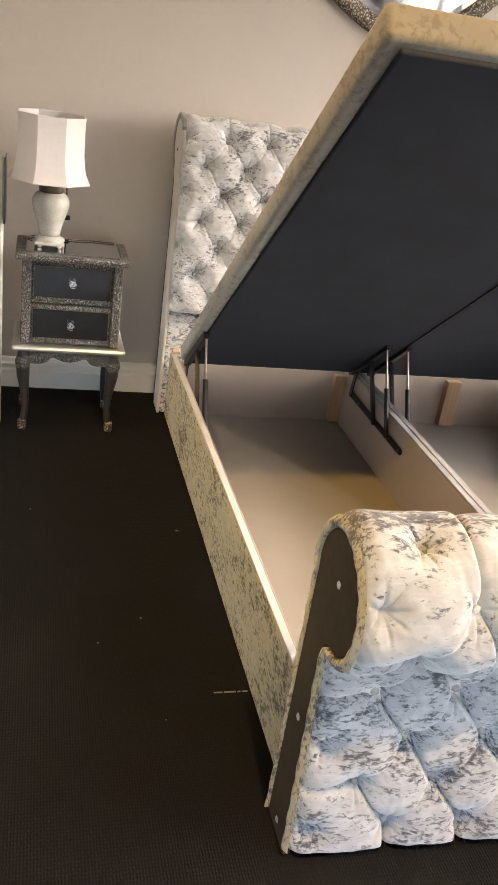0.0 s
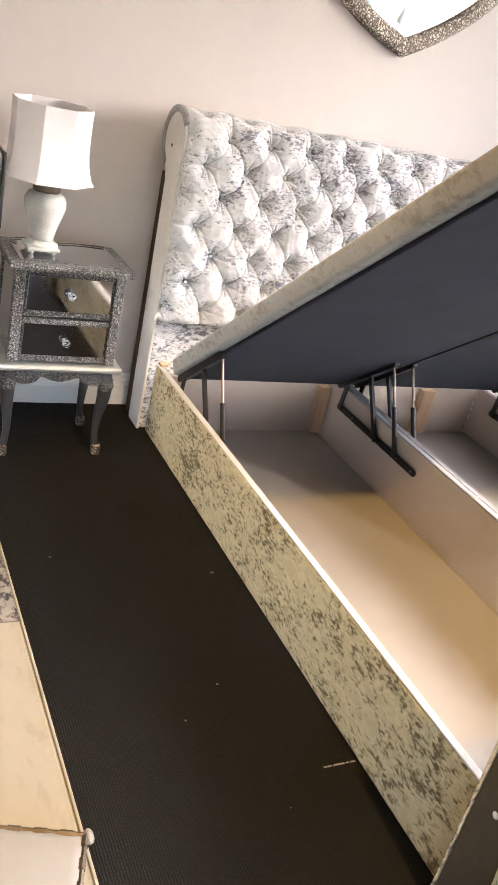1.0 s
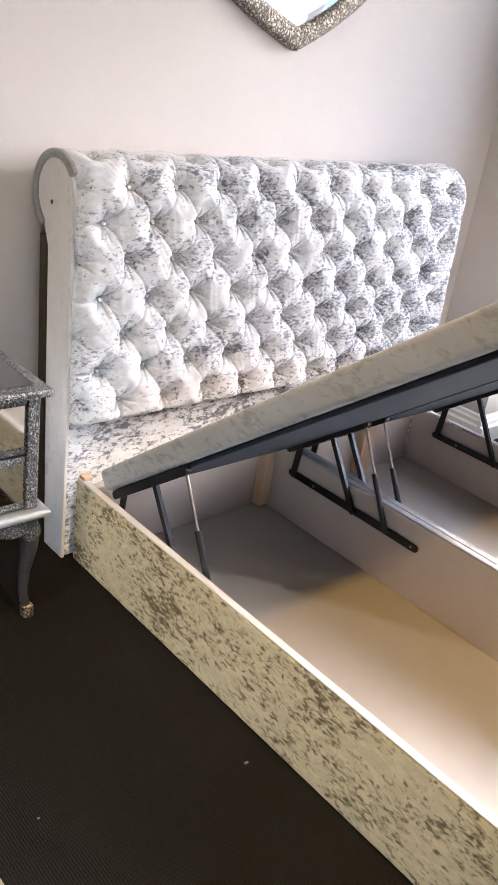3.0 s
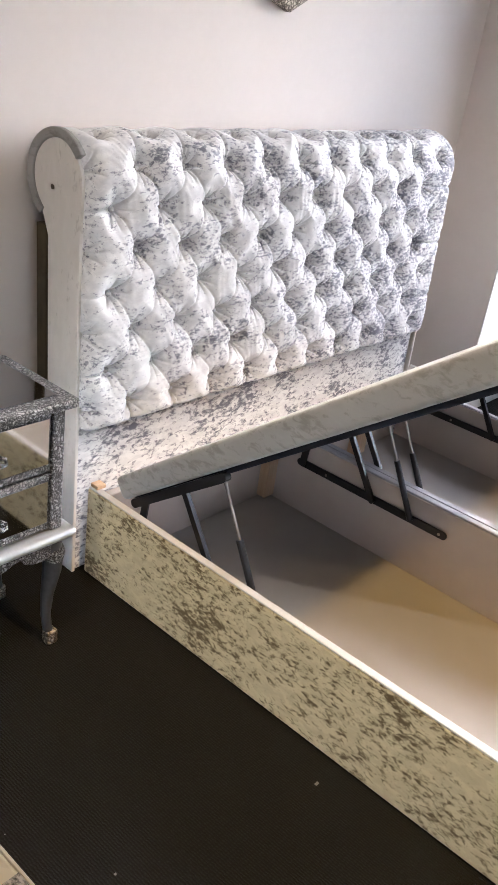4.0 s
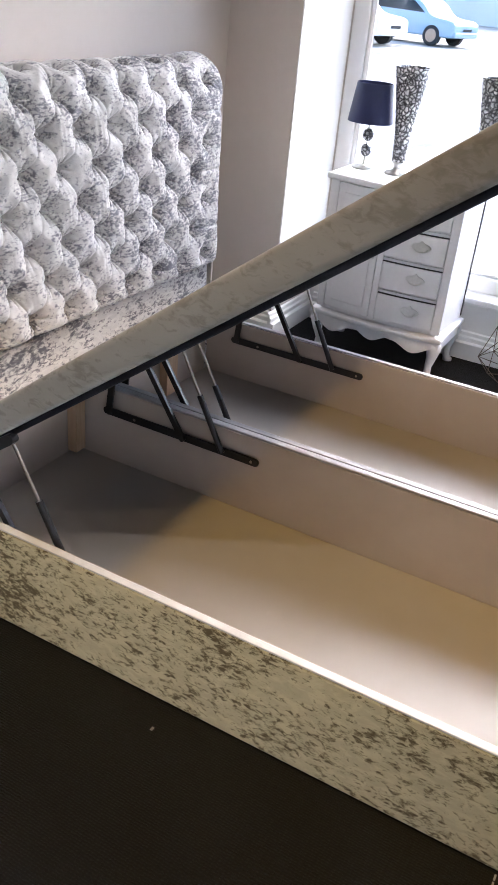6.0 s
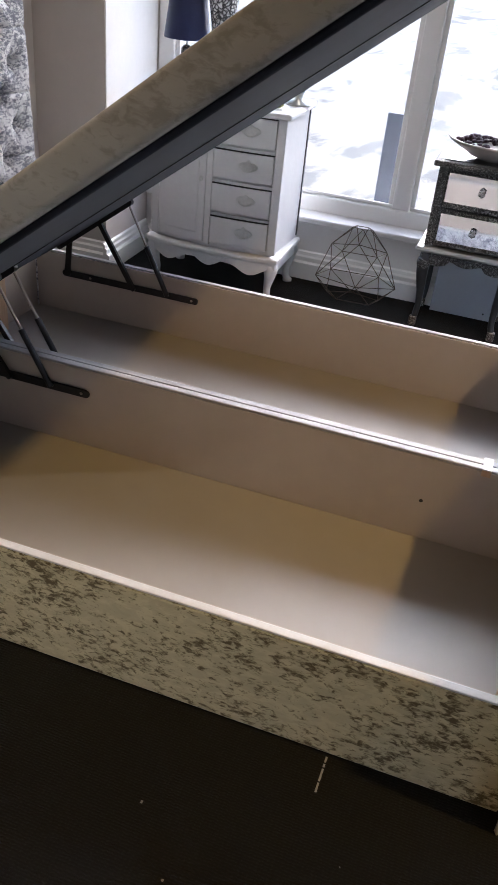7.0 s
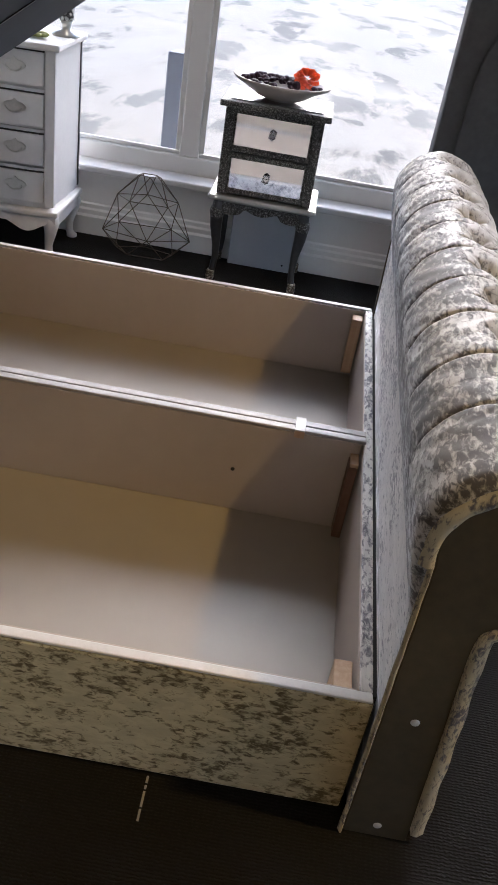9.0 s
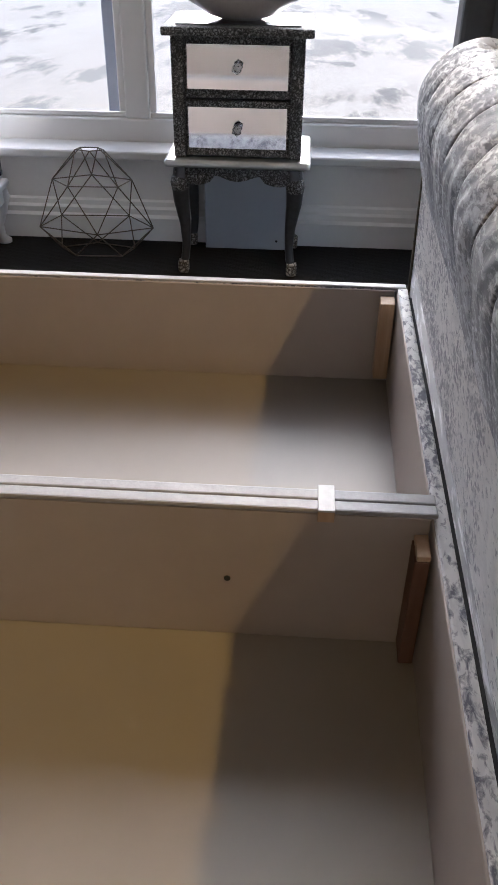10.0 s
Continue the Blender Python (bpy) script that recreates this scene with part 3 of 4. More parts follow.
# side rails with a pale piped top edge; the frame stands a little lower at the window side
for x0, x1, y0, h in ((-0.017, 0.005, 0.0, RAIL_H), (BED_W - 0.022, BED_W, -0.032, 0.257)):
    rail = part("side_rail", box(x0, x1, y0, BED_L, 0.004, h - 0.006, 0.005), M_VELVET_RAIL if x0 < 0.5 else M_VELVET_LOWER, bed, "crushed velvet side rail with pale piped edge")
    part("piping", box(x0 + 0.001, x1 - 0.001, y0 + 0.003, BED_L - 0.003, h - 0.0055, h, 0.0025), M_PIPING, rail, "cream piping")
    ix = (x1 + 0.0005, x1 + 0.006) if x0 < 0.5 else (x0 - 0.006, x0 - 0.0005)
    part("lining_board", box(*ix, y0 + 0.03, 1.968, 0.0202, h - 0.006, 0.001), M_BOARD, rail, "cream lining board")


def askew(bm):
    """The foot end is not quite square to the rails."""
    for v in bm.verts:
        v.co.y -= 0.021 * max(v.co.x, 0)
    return bm


def tilted(bm):
    """Lets a crosswise part sink evenly towards the window side."""
    for v in bm.verts:
        v.co.z *= 1 - 0.098 * v.co.x / BED_W
    return askew(bm)


foot = part("end_rail", tilted(box(0.013, BED_W - 0.03, 0.006, 0.026, 0.004, RAIL_H - 0.008, 0.004)), M_BOARD, bed, "cream end board with velvet top")
part("velvet_strip", tilted(box(0.006, BED_W - 0.024, 0.002, 0.024, RAIL_H - 0.0075, RAIL_H - 0.001, 0.003)), M_VELVET_LOWER, foot)
# dark sheet added as the shade between end board and footboard
part("gap_shade", tilted(box(0.016, BED_W - 0.033, -0.0085, -0.0005, 0.004, RAIL_H - 0.022, 0)), M_SHADOWGAP, foot)
part("head_rail", box(0.033, BED_W - 0.033, 1.97, 1.998, 0.004, RAIL_H - 0.035, 0.004), M_BOARD, bed, "cream end board")

# divider of two boards, a dark joint between them
DIV0, DIV1, DIV_H = 0.741, 0.787, 0.285
for x0, x1 in ((DIV0, DIV0 + 0.021), (DIV1 - 0.021, DIV1)):
    d = part("divider_board", box(x0, x1, 0.013, 1.968, 0.0202, DIV_H - 0.009, 0.002), M_BOARD, bed, "cream dividing board")
    part("piping", box(x0 - 0.001, x1 + 0.001, 0.004, 1.966, DIV_H - 0.0085, DIV_H, 0.003), M_PIPING_COOL, d, "pale piped edge")
part("hole", rod((DIV0 - 0.0015, 0.303, 0.142), (DIV0 + 0.004, 0.303, 0.142), 0.005), M_SHADOWGAP, d, "dark drilled hole")
for x0, x1 in ((0.006, DIV0 + 0.030), (DIV0 + 0.0305, BED_W - 0.026)):
    part("base_panel", box(x0, x1, -0.006, 1.969, 0.008, 0.02, 0), M_BASE, bed, "cream hardboard storage base")
part("clip", box(DIV0 - 0.008, DIV1 + 0.006, 0.150, 0.174, DIV_H + 0.0005, DIV_H + 0.004, 0.001), M_NAIL, bed, "small pale clip over the divider")
part("clip", box(DIV0 - 0.007, DIV0 - 0.002, 0.150, 0.174, DIV_H - 0.018, DIV_H, 0.001), M_PINE, bed)


def corner_block(x0, x1, y0, y1, z0, z1):
    part("corner_block", askew(box(x0, x1, y0, y1, z0, z1, 0.002)) if y0 < 1 else box(x0, x1, y0, y1, z0, z1, 0.002), M_PINE, bed, "raw pine corner block")


corner_block(0.013, 0.095, 0.03, 0.062, 0.022, 0.25)
corner_block(BED_W - 0.075, BED_W - 0.032, 0.03, 0.062, 0.05, 0.24)
corner_block(DIV0 - 0.05, DIV0 - 0.002, 0.03, 0.05, 0.24, 0.25)
part("corner_block", askew(box(DIV0 - 0.05, DIV0 - 0.002, 0.03, 0.052, 0.03, 0.2395, 0.002)), M_CHIP, bed, "corner block browned by painted shade")
corner_block(DIV0 - 0.05, DIV0 - 0.002, 1.93, 1.966, 0.03, 0.24)
corner_block(BED_W - 0.37, BED_W - 0.30, 1.93, 1.966, 0.03, 0.24)
corner_block(DIV1 + 0.002, DIV1 + 0.045, 1.93, 1.966, 0.03, 0.24)
corner_block(-0.012, 0.018, 1.965, 1.995, RAIL_H + 0.001, RAIL_H + 0.012)

# lid: hinged at the head, lifted by gas struts
LID_Y, LID_Z, LID_TURN, LID_LEN, LID_T = 1.884, 0.287, 37.4, 1.98, 0.065
ca, sa = math.cos(radians(LID_TURN)), math.sin(radians(LID_TURN))


def on_lid(u, h):
    """The place u metres along the lid from its hinge and h above its underside, as y, z."""
    return LID_Y - u * ca + h * sa, LID_Z + u * sa + h * ca


def lid_box(x0, x1, u0, u1, h0, h1, bevel):
    own = box(x0, x1, u0, u1, h0, h1, bevel, segments=3)
    for v in own.verts:
        u, sag = v.co.y, 0.010 * v.co.y / LID_LEN if v.co.z < 0.02 else 0.0
        if abs(v.co.x - 0.03) < 0.008:
            v.co.x += 0.008 * u / LID_LEN
        y, z = on_lid(u, v.co.z - sag)
        v.co = (v.co.x, y, z)
    return own


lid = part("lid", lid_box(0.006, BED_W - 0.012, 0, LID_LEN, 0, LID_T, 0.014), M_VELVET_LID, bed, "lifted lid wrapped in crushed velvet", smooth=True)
smooth_by_angle(lid)
for x0, x1 in ((0.03, 0.797), (0.803, BED_W - 0.03)):
    part("underlay", lid_box(x0, x1, 0.02, LID_LEN - 0.02, -0.014, -0.0005, 0.005), M_UNDER, lid, "taut black underlay cloth")
part("seam", lid_box(0.795, 0.805, 0.02, LID_LEN - 0.02, -0.0165, -0.0142, 0.001), M_STEEL, lid, "raised centre seam")


def flat_bar(x0, x1, a, b, half, bm=None):
    """A flat bar from a to b (y, z) of that half width."""
    (ya, za), (yb, zb) = a, b
    l = math.hypot(yb - ya, zb - za)
    ty, tz = (yb - ya) / l, (zb - za) / l
    ny, nz = -tz, ty
    pts = []
    for k in range(7):
        w = math.pi / 2 + math.pi * k / 6
        pts.append((ya + half * (math.cos(w) * ty + math.sin(w) * ny), za + half * (math.cos(w) * tz + math.sin(w) * nz)))
    for k in range(7):
        w = -math.pi / 2 + math.pi * k / 6
        pts.append((yb + half * (math.cos(w) * ty + math.sin(w) * ny), zb + half * (math.cos(w) * tz + math.sin(w) * nz)))
    return slab(pts, "x", x0, x1, 0.0, bm)


def mechanism(x, side, dz=0.0):
    """A lift hinge against a board at x; side is the way it stands off the board."""
    def xs(a, b):
        return tuple(sorted((x + side * a, x + side * b)))
    za = 0.203 + dz
    m = part("lift_hinge", flat_bar(*xs(0.001, 0.006), (1.838, za), (1.297, za), 0.0125), M_STEEL, bed, "black steel lift hinge with gas strut")
    y0, z0 = on_lid(0.03, -0.016)
    y1, z1 = on_lid(0.39, -0.019)
    part("lid_bar", flat_bar(*xs(0.004, 0.024), (y0, z0), (y1, z1), 0.0125), M_STEEL, m)
    a = on_lid(0.075, -0.02)
    part("link_arm", flat_bar(*xs(0.008, 0.013), (1.825, za + 0.002), a, 0.0115), M_STEEL, m)
    a = on_lid(0.235, -0.022)
    part("link_arm", flat_bar(*xs(0.008, 0.020), (1.545, za), a, 0.0085), M_STEEL, m)
    t = on_lid(0.385, -0.024)
    bot = (1.405, za + 0.003)
    mid = tuple(bot[k] + (t[k] - bot[k]) * 0.55 for k in range(2))
    xc = x + side * 0.016
    part("strut_cylinder", rod((xc, *bot), (xc, *mid), 0.0092, sides=14), M_STEEL, m, smooth=False)
    part("strut_rod", rod((xc, *mid), (xc, *t), 0.0042, sides=10), M_ROD, m, "bright steel strut rod")
    for y, z in ((1.825, za), (1.545, za), bot, (1.31, za), (1.73, za)):
        part("bolt", rod((x + side * 0.006, y, z), (x + side * 0.0075 if (y, z) != bot else x + side * 0.008, y, z), 0.0048, sides=8), M_ROD, m)
    part("joint", ball((xc, *t), 0.009), M_STEEL, m)
    return m


mechanism(0.014, 1)
mechanism(DIV0 - 0.004, -1)
mechanism(DIV1 + 0.004, 1)
mechanism(BED_W - 0.033, -1, -0.02)

# headboard, leaning back a little
def lean(bm):
    for v in bm.verts:
        v.co.y += 0.034 * v.co.z
    return bm


HX0, HX1 = -0.046, 1.668
HB_Y, HB_C = 1.990, 2.092
arc = [(HB_C - 0.102 * math.cos(a), 1.07 + 0.105 * math.sin(a)) for a in np.linspace(0, radians(232), 26)]
front = [(HB_Y, 0.445), (HB_Y, 0.6), (HB_Y, 0.8), (HB_Y, 1.0)] + arc[1:]
body_line = [(HB_Y + 0.036, 0.45), (HB_Y + 0.036, 1.07)] + [(HB_C - 0.064 * math.cos(a), 1.07 + 0.066 * math.sin(a)) for a in np.linspace(0.1, radians(232), 22)]
body_line += [(2.15, 0.90), (2.15, 0.45)]
headboard = part("headboard", lean(slab(body_line, "x", HX0 + 0.012, HX1 - 0.012)), M_VELVET_PALE, bed, "deep-buttoned silver crushed velvet scroll headboard")
bm, hspots = tufted(front, HX0 + 0.008, HX1 - 0.008, 800, 400, 0.130, 0.158, 0.052, 0.1035, 7, 0.054, 0.055, 3, 0.007, 0.034, 0.8)
part("tufted_panel", lean(bm), M_VELVET, headboard, "deep diamond buttoning", smooth=True)
part("lower_panel", lean(box(HX0 + 0.01, HX1 - 0.02, 2.022, 2.12, 0.0, 0.446, 0.008)), M_VELVET_LOWER, headboard, "flat crushed velvet lower panel")
part("back_board", lean(box(HX0 + 0.006, HX1 - 0.006, 2.1515, 2.190, 0.0, 0.95, 0.002)), M_END, headboard, "dark back board")
for x0, x1 in ((HX0, HX0 + 0.011), (HX1 - 0.011, HX1)):
    side = [(2.016, 0.0), (2.010, 0.43), (2.012, 0.7), (2.010, 0.95)]
    side += [(HB_C - (0.088 if a < 1.6 else 0.1) * math.cos(a), 1.07 + 0.098 * math.sin(a)) for a in np.linspace(0.0, radians(222), 24)] + [(2.135, 0.93), (2.133, 0.6), (2.125, 0.0)]
    part("side_panel", lean(slab(side, "x", x0, x1, 0.003)), M_VELVET_PALE, headboard, "smooth pale velvet side")
part("pin", lean(rod((HX0 - 0.002, 2.115, 1.05), (HX0 + 0.003, 2.115, 1.05), 0.006, sides=10)), M_BRASS, headboard)
lip = [(HB_C - (0.113 if a < 1.6 else 0.126) * math.cos(a), 1.07 + 0.118 * math.sin(a)) for a in np.linspace(radians(38), radians(234), 30)]
lip2 = [(HB_C - (0.084 if a < 1.6 else 0.096) * math.cos(a), 1.07 + 0.094 * math.sin(a)) for a in np.linspace(radians(38), radians(234), 30)]
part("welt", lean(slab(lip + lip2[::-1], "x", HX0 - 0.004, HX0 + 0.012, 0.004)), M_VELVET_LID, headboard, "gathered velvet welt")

# footboard
FX_0, FX_1 = -0.052, 1.645
fline = smooth_line([(-0.118, 0.012), (-0.112, 0.12), (-0.103, 0.30), (-0.094, 0.47), (-0.108, 0.515), (-0.155, 0.528), (-0.192, 0.565), (-0.205, 0.62),
                     (-0.188, 0.68), (-0.14, 0.722), (-0.08, 0.732), (-0.028, 0.702), (-0.004, 0.655), (-0.005, 0.61)], 8)
sheet = fline + smooth_line([(-0.006, 0.59), (-0.009, 0.53), (-0.012, 0.46)], 6)
footboard = part("footboard", askew(slab(smooth_line([(-0.014, 0.0), (-0.011, 0.3), (-0.006, 0.6), (-0.012, 0.66), (-0.05, 0.705), (-0.09, 0.715), (-0.14, 0.705), (-0.18, 0.66),
                                                (-0.188, 0.61), (-0.17, 0.56), (-0.12, 0.53), (-0.088, 0.50), (-0.09, 0.4), (-0.095, 0.2), (-0.10, 0.0)], 5),
                                  "x", FX_0 + 0.016, FX_1 - 0.016)), M_VELVET, bed, "deep-buttoned silver crushed velvet scroll footboard")
bm, fspots = tufted(sheet, FX_0 + 0.006, FX_1 - 0.006, 860, 440, 0.1525, 0.165, 0.055, 0.108, 7, 0.046, 0.03, 5, 0.020, 0.036, 0.9, (0.70, 0.10), 0.019, 0.02, 0.20, 0.95, 0.0042)
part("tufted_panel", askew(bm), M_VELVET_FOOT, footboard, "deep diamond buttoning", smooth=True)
inner = smooth_line([(-0.016, 0.0), (-0.014, 0.3), (-0.010, 0.56), (-0.007, 0.62)], 5)
part("inner_panel", askew(slab([(y + 0.003, z) for y, z in inner] + [(y - 0.004, z) for y, z in inner[::-1]], "x", FX_0 + 0.01, FX_1 - 0.01)), M_VELVET_INNER, footboard, "flat velvet inner face")
endline = [(-0.008 + 0.003 * k / 12, 0.61 * k / 12) for k in range(12)] + [(y, z if z > 0.02 else 0.0) for y, z in fline[::-1]]
for x0, x1 in ((FX_0 - 0.002, FX_0 + 0.0155), (FX_1 - 0.0155, FX_1 + 0.002)):
    ep = part("end_panel", askew(slab(endline, "x", x0, x1, 0.002)), M_END, footboard, "dark brown felt end panel")
    if x0 < 0.5:
        for y, z in ((-0.062, 0.03), (-0.057, 0.302), (-0.104, 0.64)):
            part("cap", ball((x0, y, z), 0.0075, None, (0.4, 1, 1)), M_NAIL, ep, "pale plastic screw cap")
# gathered fabric edge round the near end panel


def ribbon(points, x0, x1, width, name, mat, parent, seed):
    own = bmesh.new()
    rows = []
    n = len(points)
    for i, (y, z) in enumerate(points):
        a, b = points[max(i - 1, 0)], points[min(i + 1, n - 1)]
        t = Vector((b[0] - a[0], b[1] - a[1])).normalized()
        w = width * (0.95 + 0.05 * math.sin(i * 0.5 + seed))
        ny, nz = t.y, -t.x
        o = x0 - 0.005 - 0.001 * math.sin(i * 0.9 + seed)
        rows.append([own.verts.new(c) for c in ((x1, y + ny * 0.002, z + nz * 0.002), (o, y + ny * 0.0025, z + nz * 0.0025), (o - 0.002, y - ny * w * 0.5, z - nz * w * 0.5), (x0 + 0.001, y - ny * w, z - nz * w))])
    for p, q in zip(rows, rows[1:]):
        for k in range(3):
            own.faces.new((p[k], p[k + 1], q[k + 1], q[k]))
    return part(name, own, mat, parent, "gathered velvet edge", smooth=True)


ribbon(resample(endline[:13], 60)[0].tolist(), FX_0 - 0.002, FX_0 + 0.02, -0.010, "fabric_edge", M_VELVET_EDGE, footboard, 1)
ribbon(resample(endline[12:84], 90)[0].tolist(), FX_0 - 0.002, FX_0 + 0.02, -0.024, "fabric_edge", M_VELVET_EDGE, footboard, 2)
ribbon(resample(endline[83:], 60)[0].tolist()[:-3], FX_0 - 0.002, FX_0 + 0.02, -0.026, "fabric_edge", M_VELVET_EDGE, footboard, 3)

button_mesh = None
for spots, owner in ((hspots, headboard), (fspots, footboard)):
    for p in spots:
        if button_mesh is None:
            b = bmesh.new()
            bmesh.ops.create_icosphere(b, subdivisions=1, radius=0.0095)
            button_mesh = bpy.data.meshes.new("button")
            b.to_mesh(button_mesh)
            b.free()
            button_mesh.materials.append(M_BUTTON)
        ob = new("button", button_mesh)
        ob.parent = owner
        ob.location = Vector((p[0], p[1] + (0.034 * p[2] if owner is headboard else -0.021 * max(p[0], 0)), p[2])) - base_of(owner)


# ---- bedside tables ----
def nightstand(cx, fy):
    """Two drawers of mirror in embossed metal on cabriole legs; its front at y = fy, looking to -y."""
    t = thing("nightstand", cx, fy + 0.145, 0, "mirrored two-drawer nightstand in embossed metal on cabriole legs", "nightstand", "mirrored nightstands")
    w, d = 0.40, 0.29
    x0, x1, y0, y1 = cx - w / 2, cx + w / 2, fy, fy + d
    top = part("top", box(x0, x1, y0, y1, 0.664, 0.686, 0.005), M_EMBOSS, t, "embossed metal top round a mirror")
    part("mirror", box(x0 + 0.035, x1 - 0.035, y0 + 0.035, y1 - 0.03, 0.6865, 0.690, 0.001), M_MIRROR_DIM, top)
    bx0, bx1, by0, by1 = x0 + 0.022, x1 - 0.022, y0 + 0.02, y1 - 0.012
    part("body", box(bx0 + 0.02, bx1 - 0.02, by0 + 0.02, by1 - 0.004, 0.351, 0.6635, 0.001), M_LEG, t)
    for sx in (bx0, bx1 - 0.034):
        part("corner_post", box(sx, sx + 0.034, by0, by0 + 0.03, 0.351, 0.6635, 0.004), M_EMBOSS, t, "embossed post")
        part("corner_post", box(sx, sx + 0.034, by1 - 0.03, by1, 0.351, 0.6635, 0.004), M_EMBOSS, t, "embossed post")
    for sx in (bx0 + 0.004, bx1 - 0.008):
        part("side_mirror", box(sx, sx + 0.004, by0 + 0.031, by1 - 0.031, 0.36, 0.65, 0.001), M_MIRROR_DIM, t)
    for z0, z1, zk in ((0.510, 0.661, 0.590), (0.356, 0.504, 0.433)):
        dr = part("drawer", box(bx0 + 0.035, bx1 - 0.035, by0 + 0.004, by0 + 0.02, z0, z1, 0.003), M_EMBOSS, t, "drawer front with embossed rim")
        part("mirror", box(bx0 + 0.042, bx1 - 0.042, by0 + 0.0005, by0 + 0.0035, z0 + 0.022, z1 - 0.016, 0.001), M_MIRROR_DIM, dr)
        k = rod((cx, by0, zk), (cx, by0 - 0.012, zk), 0.0055)
        part("knob_stem", k, M_SILVER, dr)
        kn = bmesh.new()
        bmesh.ops.create_icosphere(kn, subdivisions=1, radius=0.0155)
        bmesh.ops.translate(kn, verts=kn.verts, vec=(cx, by0 - 0.024, zk))
        part("knob", kn, M_CRYSTAL, dr, "cut crystal knob")
    part("moulding", box(x0 - 0.006, x1 + 0.006, y0 - 0.006, y1 + 0.002, 0.328, 0.350, 0.010, segments=4), M_SILVER, t, "rounded silver moulding")
    n = 25
    lower = [(bx1 - k * (bx1 - bx0) / n, 0.292 - 0.018 * abs(math.sin(3 * math.pi * k / n)) * (1 if 2 < k < n - 2 else 0) + 0.012 * (1 if 7 < k < n - 7 else 0)) for k in range(n + 1)]
    part("apron", slab([(bx0, 0.3275), (bx1, 0.3275)] + lower, "y", by0 - 0.002, by0 + 0.012, 0.002), M_EMBOSS, t, "scalloped embossed apron")
    for sx in (bx0, bx1 - 0.012):
        part("apron", box(sx, sx + 0.012, by0 + 0.013, by1, 0.28, 0.3275, 0.002), M_EMBOSS, t)
    for sx, gx in ((bx0 + 0.018, -1), (bx1 - 0.018, 1)):
        for sy, gy in ((by0 + 0.018, -1), (by1 - 0.018, 1)):
            own = bmesh.new()
            rings = []
            for z, r, o in ((0.327, 0.023, 0.0), (0.27, 0.026, 0.006), (0.22, 0.023, 0.004), (0.15, 0.016, -0.004), (0.09, 0.0125, -0.006), (0.05, 0.0125, -0.002), (0.041, 0.0125, 0.0)):
                rings.append([own.verts.new((sx + gx * o + r * math.cos(a), sy + gy * o * 0.6 + r * math.sin(a), z)) for a in np.linspace(0, 2 * math.pi, 12, endpoint=False)])
            for p, q in zip(rings, rings[1:]):
                for k in range(12):
                    own.faces.new((p[k], p[(k + 1) % 12], q[(k + 1) % 12], q[k]))
            own.faces.new(rings[0])
            own.faces.new(rings[-1])
            leg = part("leg", own, M_LEG, t, "dark silvered cabriole leg", smooth=True)
            smooth_by_angle(leg)
            part("knee", ball((sx + gx * 0.006, sy + gy * 0.004, 0.275), 0.0285, None, (1, 1, 1.25)), M_EMBOSS, leg, "embossed knee", smooth=True)
            part("foot", box(sx - 0.016 + gx * 0.004, sx + 0.016 + gx * 0.004, sy - 0.016 + gy * 0.003, sy + 0.016 + gy * 0.003, 0.0, 0.042, 0.008), M_EMBOSS_FRAME, leg, "embossed silver foot")
    return t


stand = nightstand(-0.429, 1.783)
tagged(stand, "mirrored two-drawer nightstand in embossed metal beside the headboard")
stand2 = copy_thing(stand, pose(2.17 + 0.145, 0.399, 0, 0, 0, -90))
tagged(stand2, "mirrored two-drawer nightstand in embossed metal under the window")


# ---- lamp on the bedside table ----
def bell_shade(c, prof, sides=8):
    def octagon(a):
        s = 2 * math.pi / sides
        q = ((a + s / 2) % s) - s / 2
        return math.cos(s / 2) / math.cos(q) * 1.03
    return lathe(c, prof, 64, None, octagon)


LX, LY, LZ = -0.514, 1.918, 0.690
lamp = thing("table_lamp", LX, LY, LZ, "porcelain urn table lamp with a white bell shade", "lamp")
foot_bm = None
for k in range(4):
    a = math.pi / 4 + k * math.pi / 2
    foot_bm = ball((LX + 0.048 * math.cos(a), LY + 0.048 * math.sin(a), LZ + 0.009), 0.009, foot_bm)
foot_bm = box(LX - 0.052, LX + 0.052, LY - 0.052, LY + 0.052, LZ + 0.012, LZ + 0.024, 0.005, foot_bm)
part("plinth", lathe((LX, LY, LZ), [(0.055, 0.024), (0.053, 0.03), (0.042, 0.036), (0.037, 0.042)], 32, foot_bm), M_PORCELAIN, lamp, "footed plinth")
part("urn", lathe((LX, LY, LZ), [(0.036, 0.042), (0.038, 0.058), (0.046, 0.088), (0.058, 0.122), (0.065, 0.148), (0.064, 0.168), (0.055, 0.184), (0.041, 0.193)], 40), M_PORCELAIN, lamp, "crackled porcelain urn", smooth=True)
part("collar", lathe((LX, LY, LZ), [(0.042, 0.193), (0.043, 0.199), (0.042, 0.218), (0.038, 0.226), (0.016, 0.23), (0.010, 0.25), (0.010, 0.30)], 32), M_BRASS, lamp, "dark metal collar", smooth=True)
shade = part("shade", bell_shade((LX - 0.007, LY, LZ), [(0.142, 0.236), (0.134, 0.25), (0.123, 0.285), (0.118, 0.33), (0.117, 0.38), (0.117, 0.43), (0.119, 0.452), (0.115, 0.452), (0.114, 0.43), (0.115, 0.33), (0.131, 0.25), (0.139, 0.236), (0.142, 0.236)]), M_SHADE, lamp, "white bell shade with cut corners")
smooth_by_angle(shade, 30)
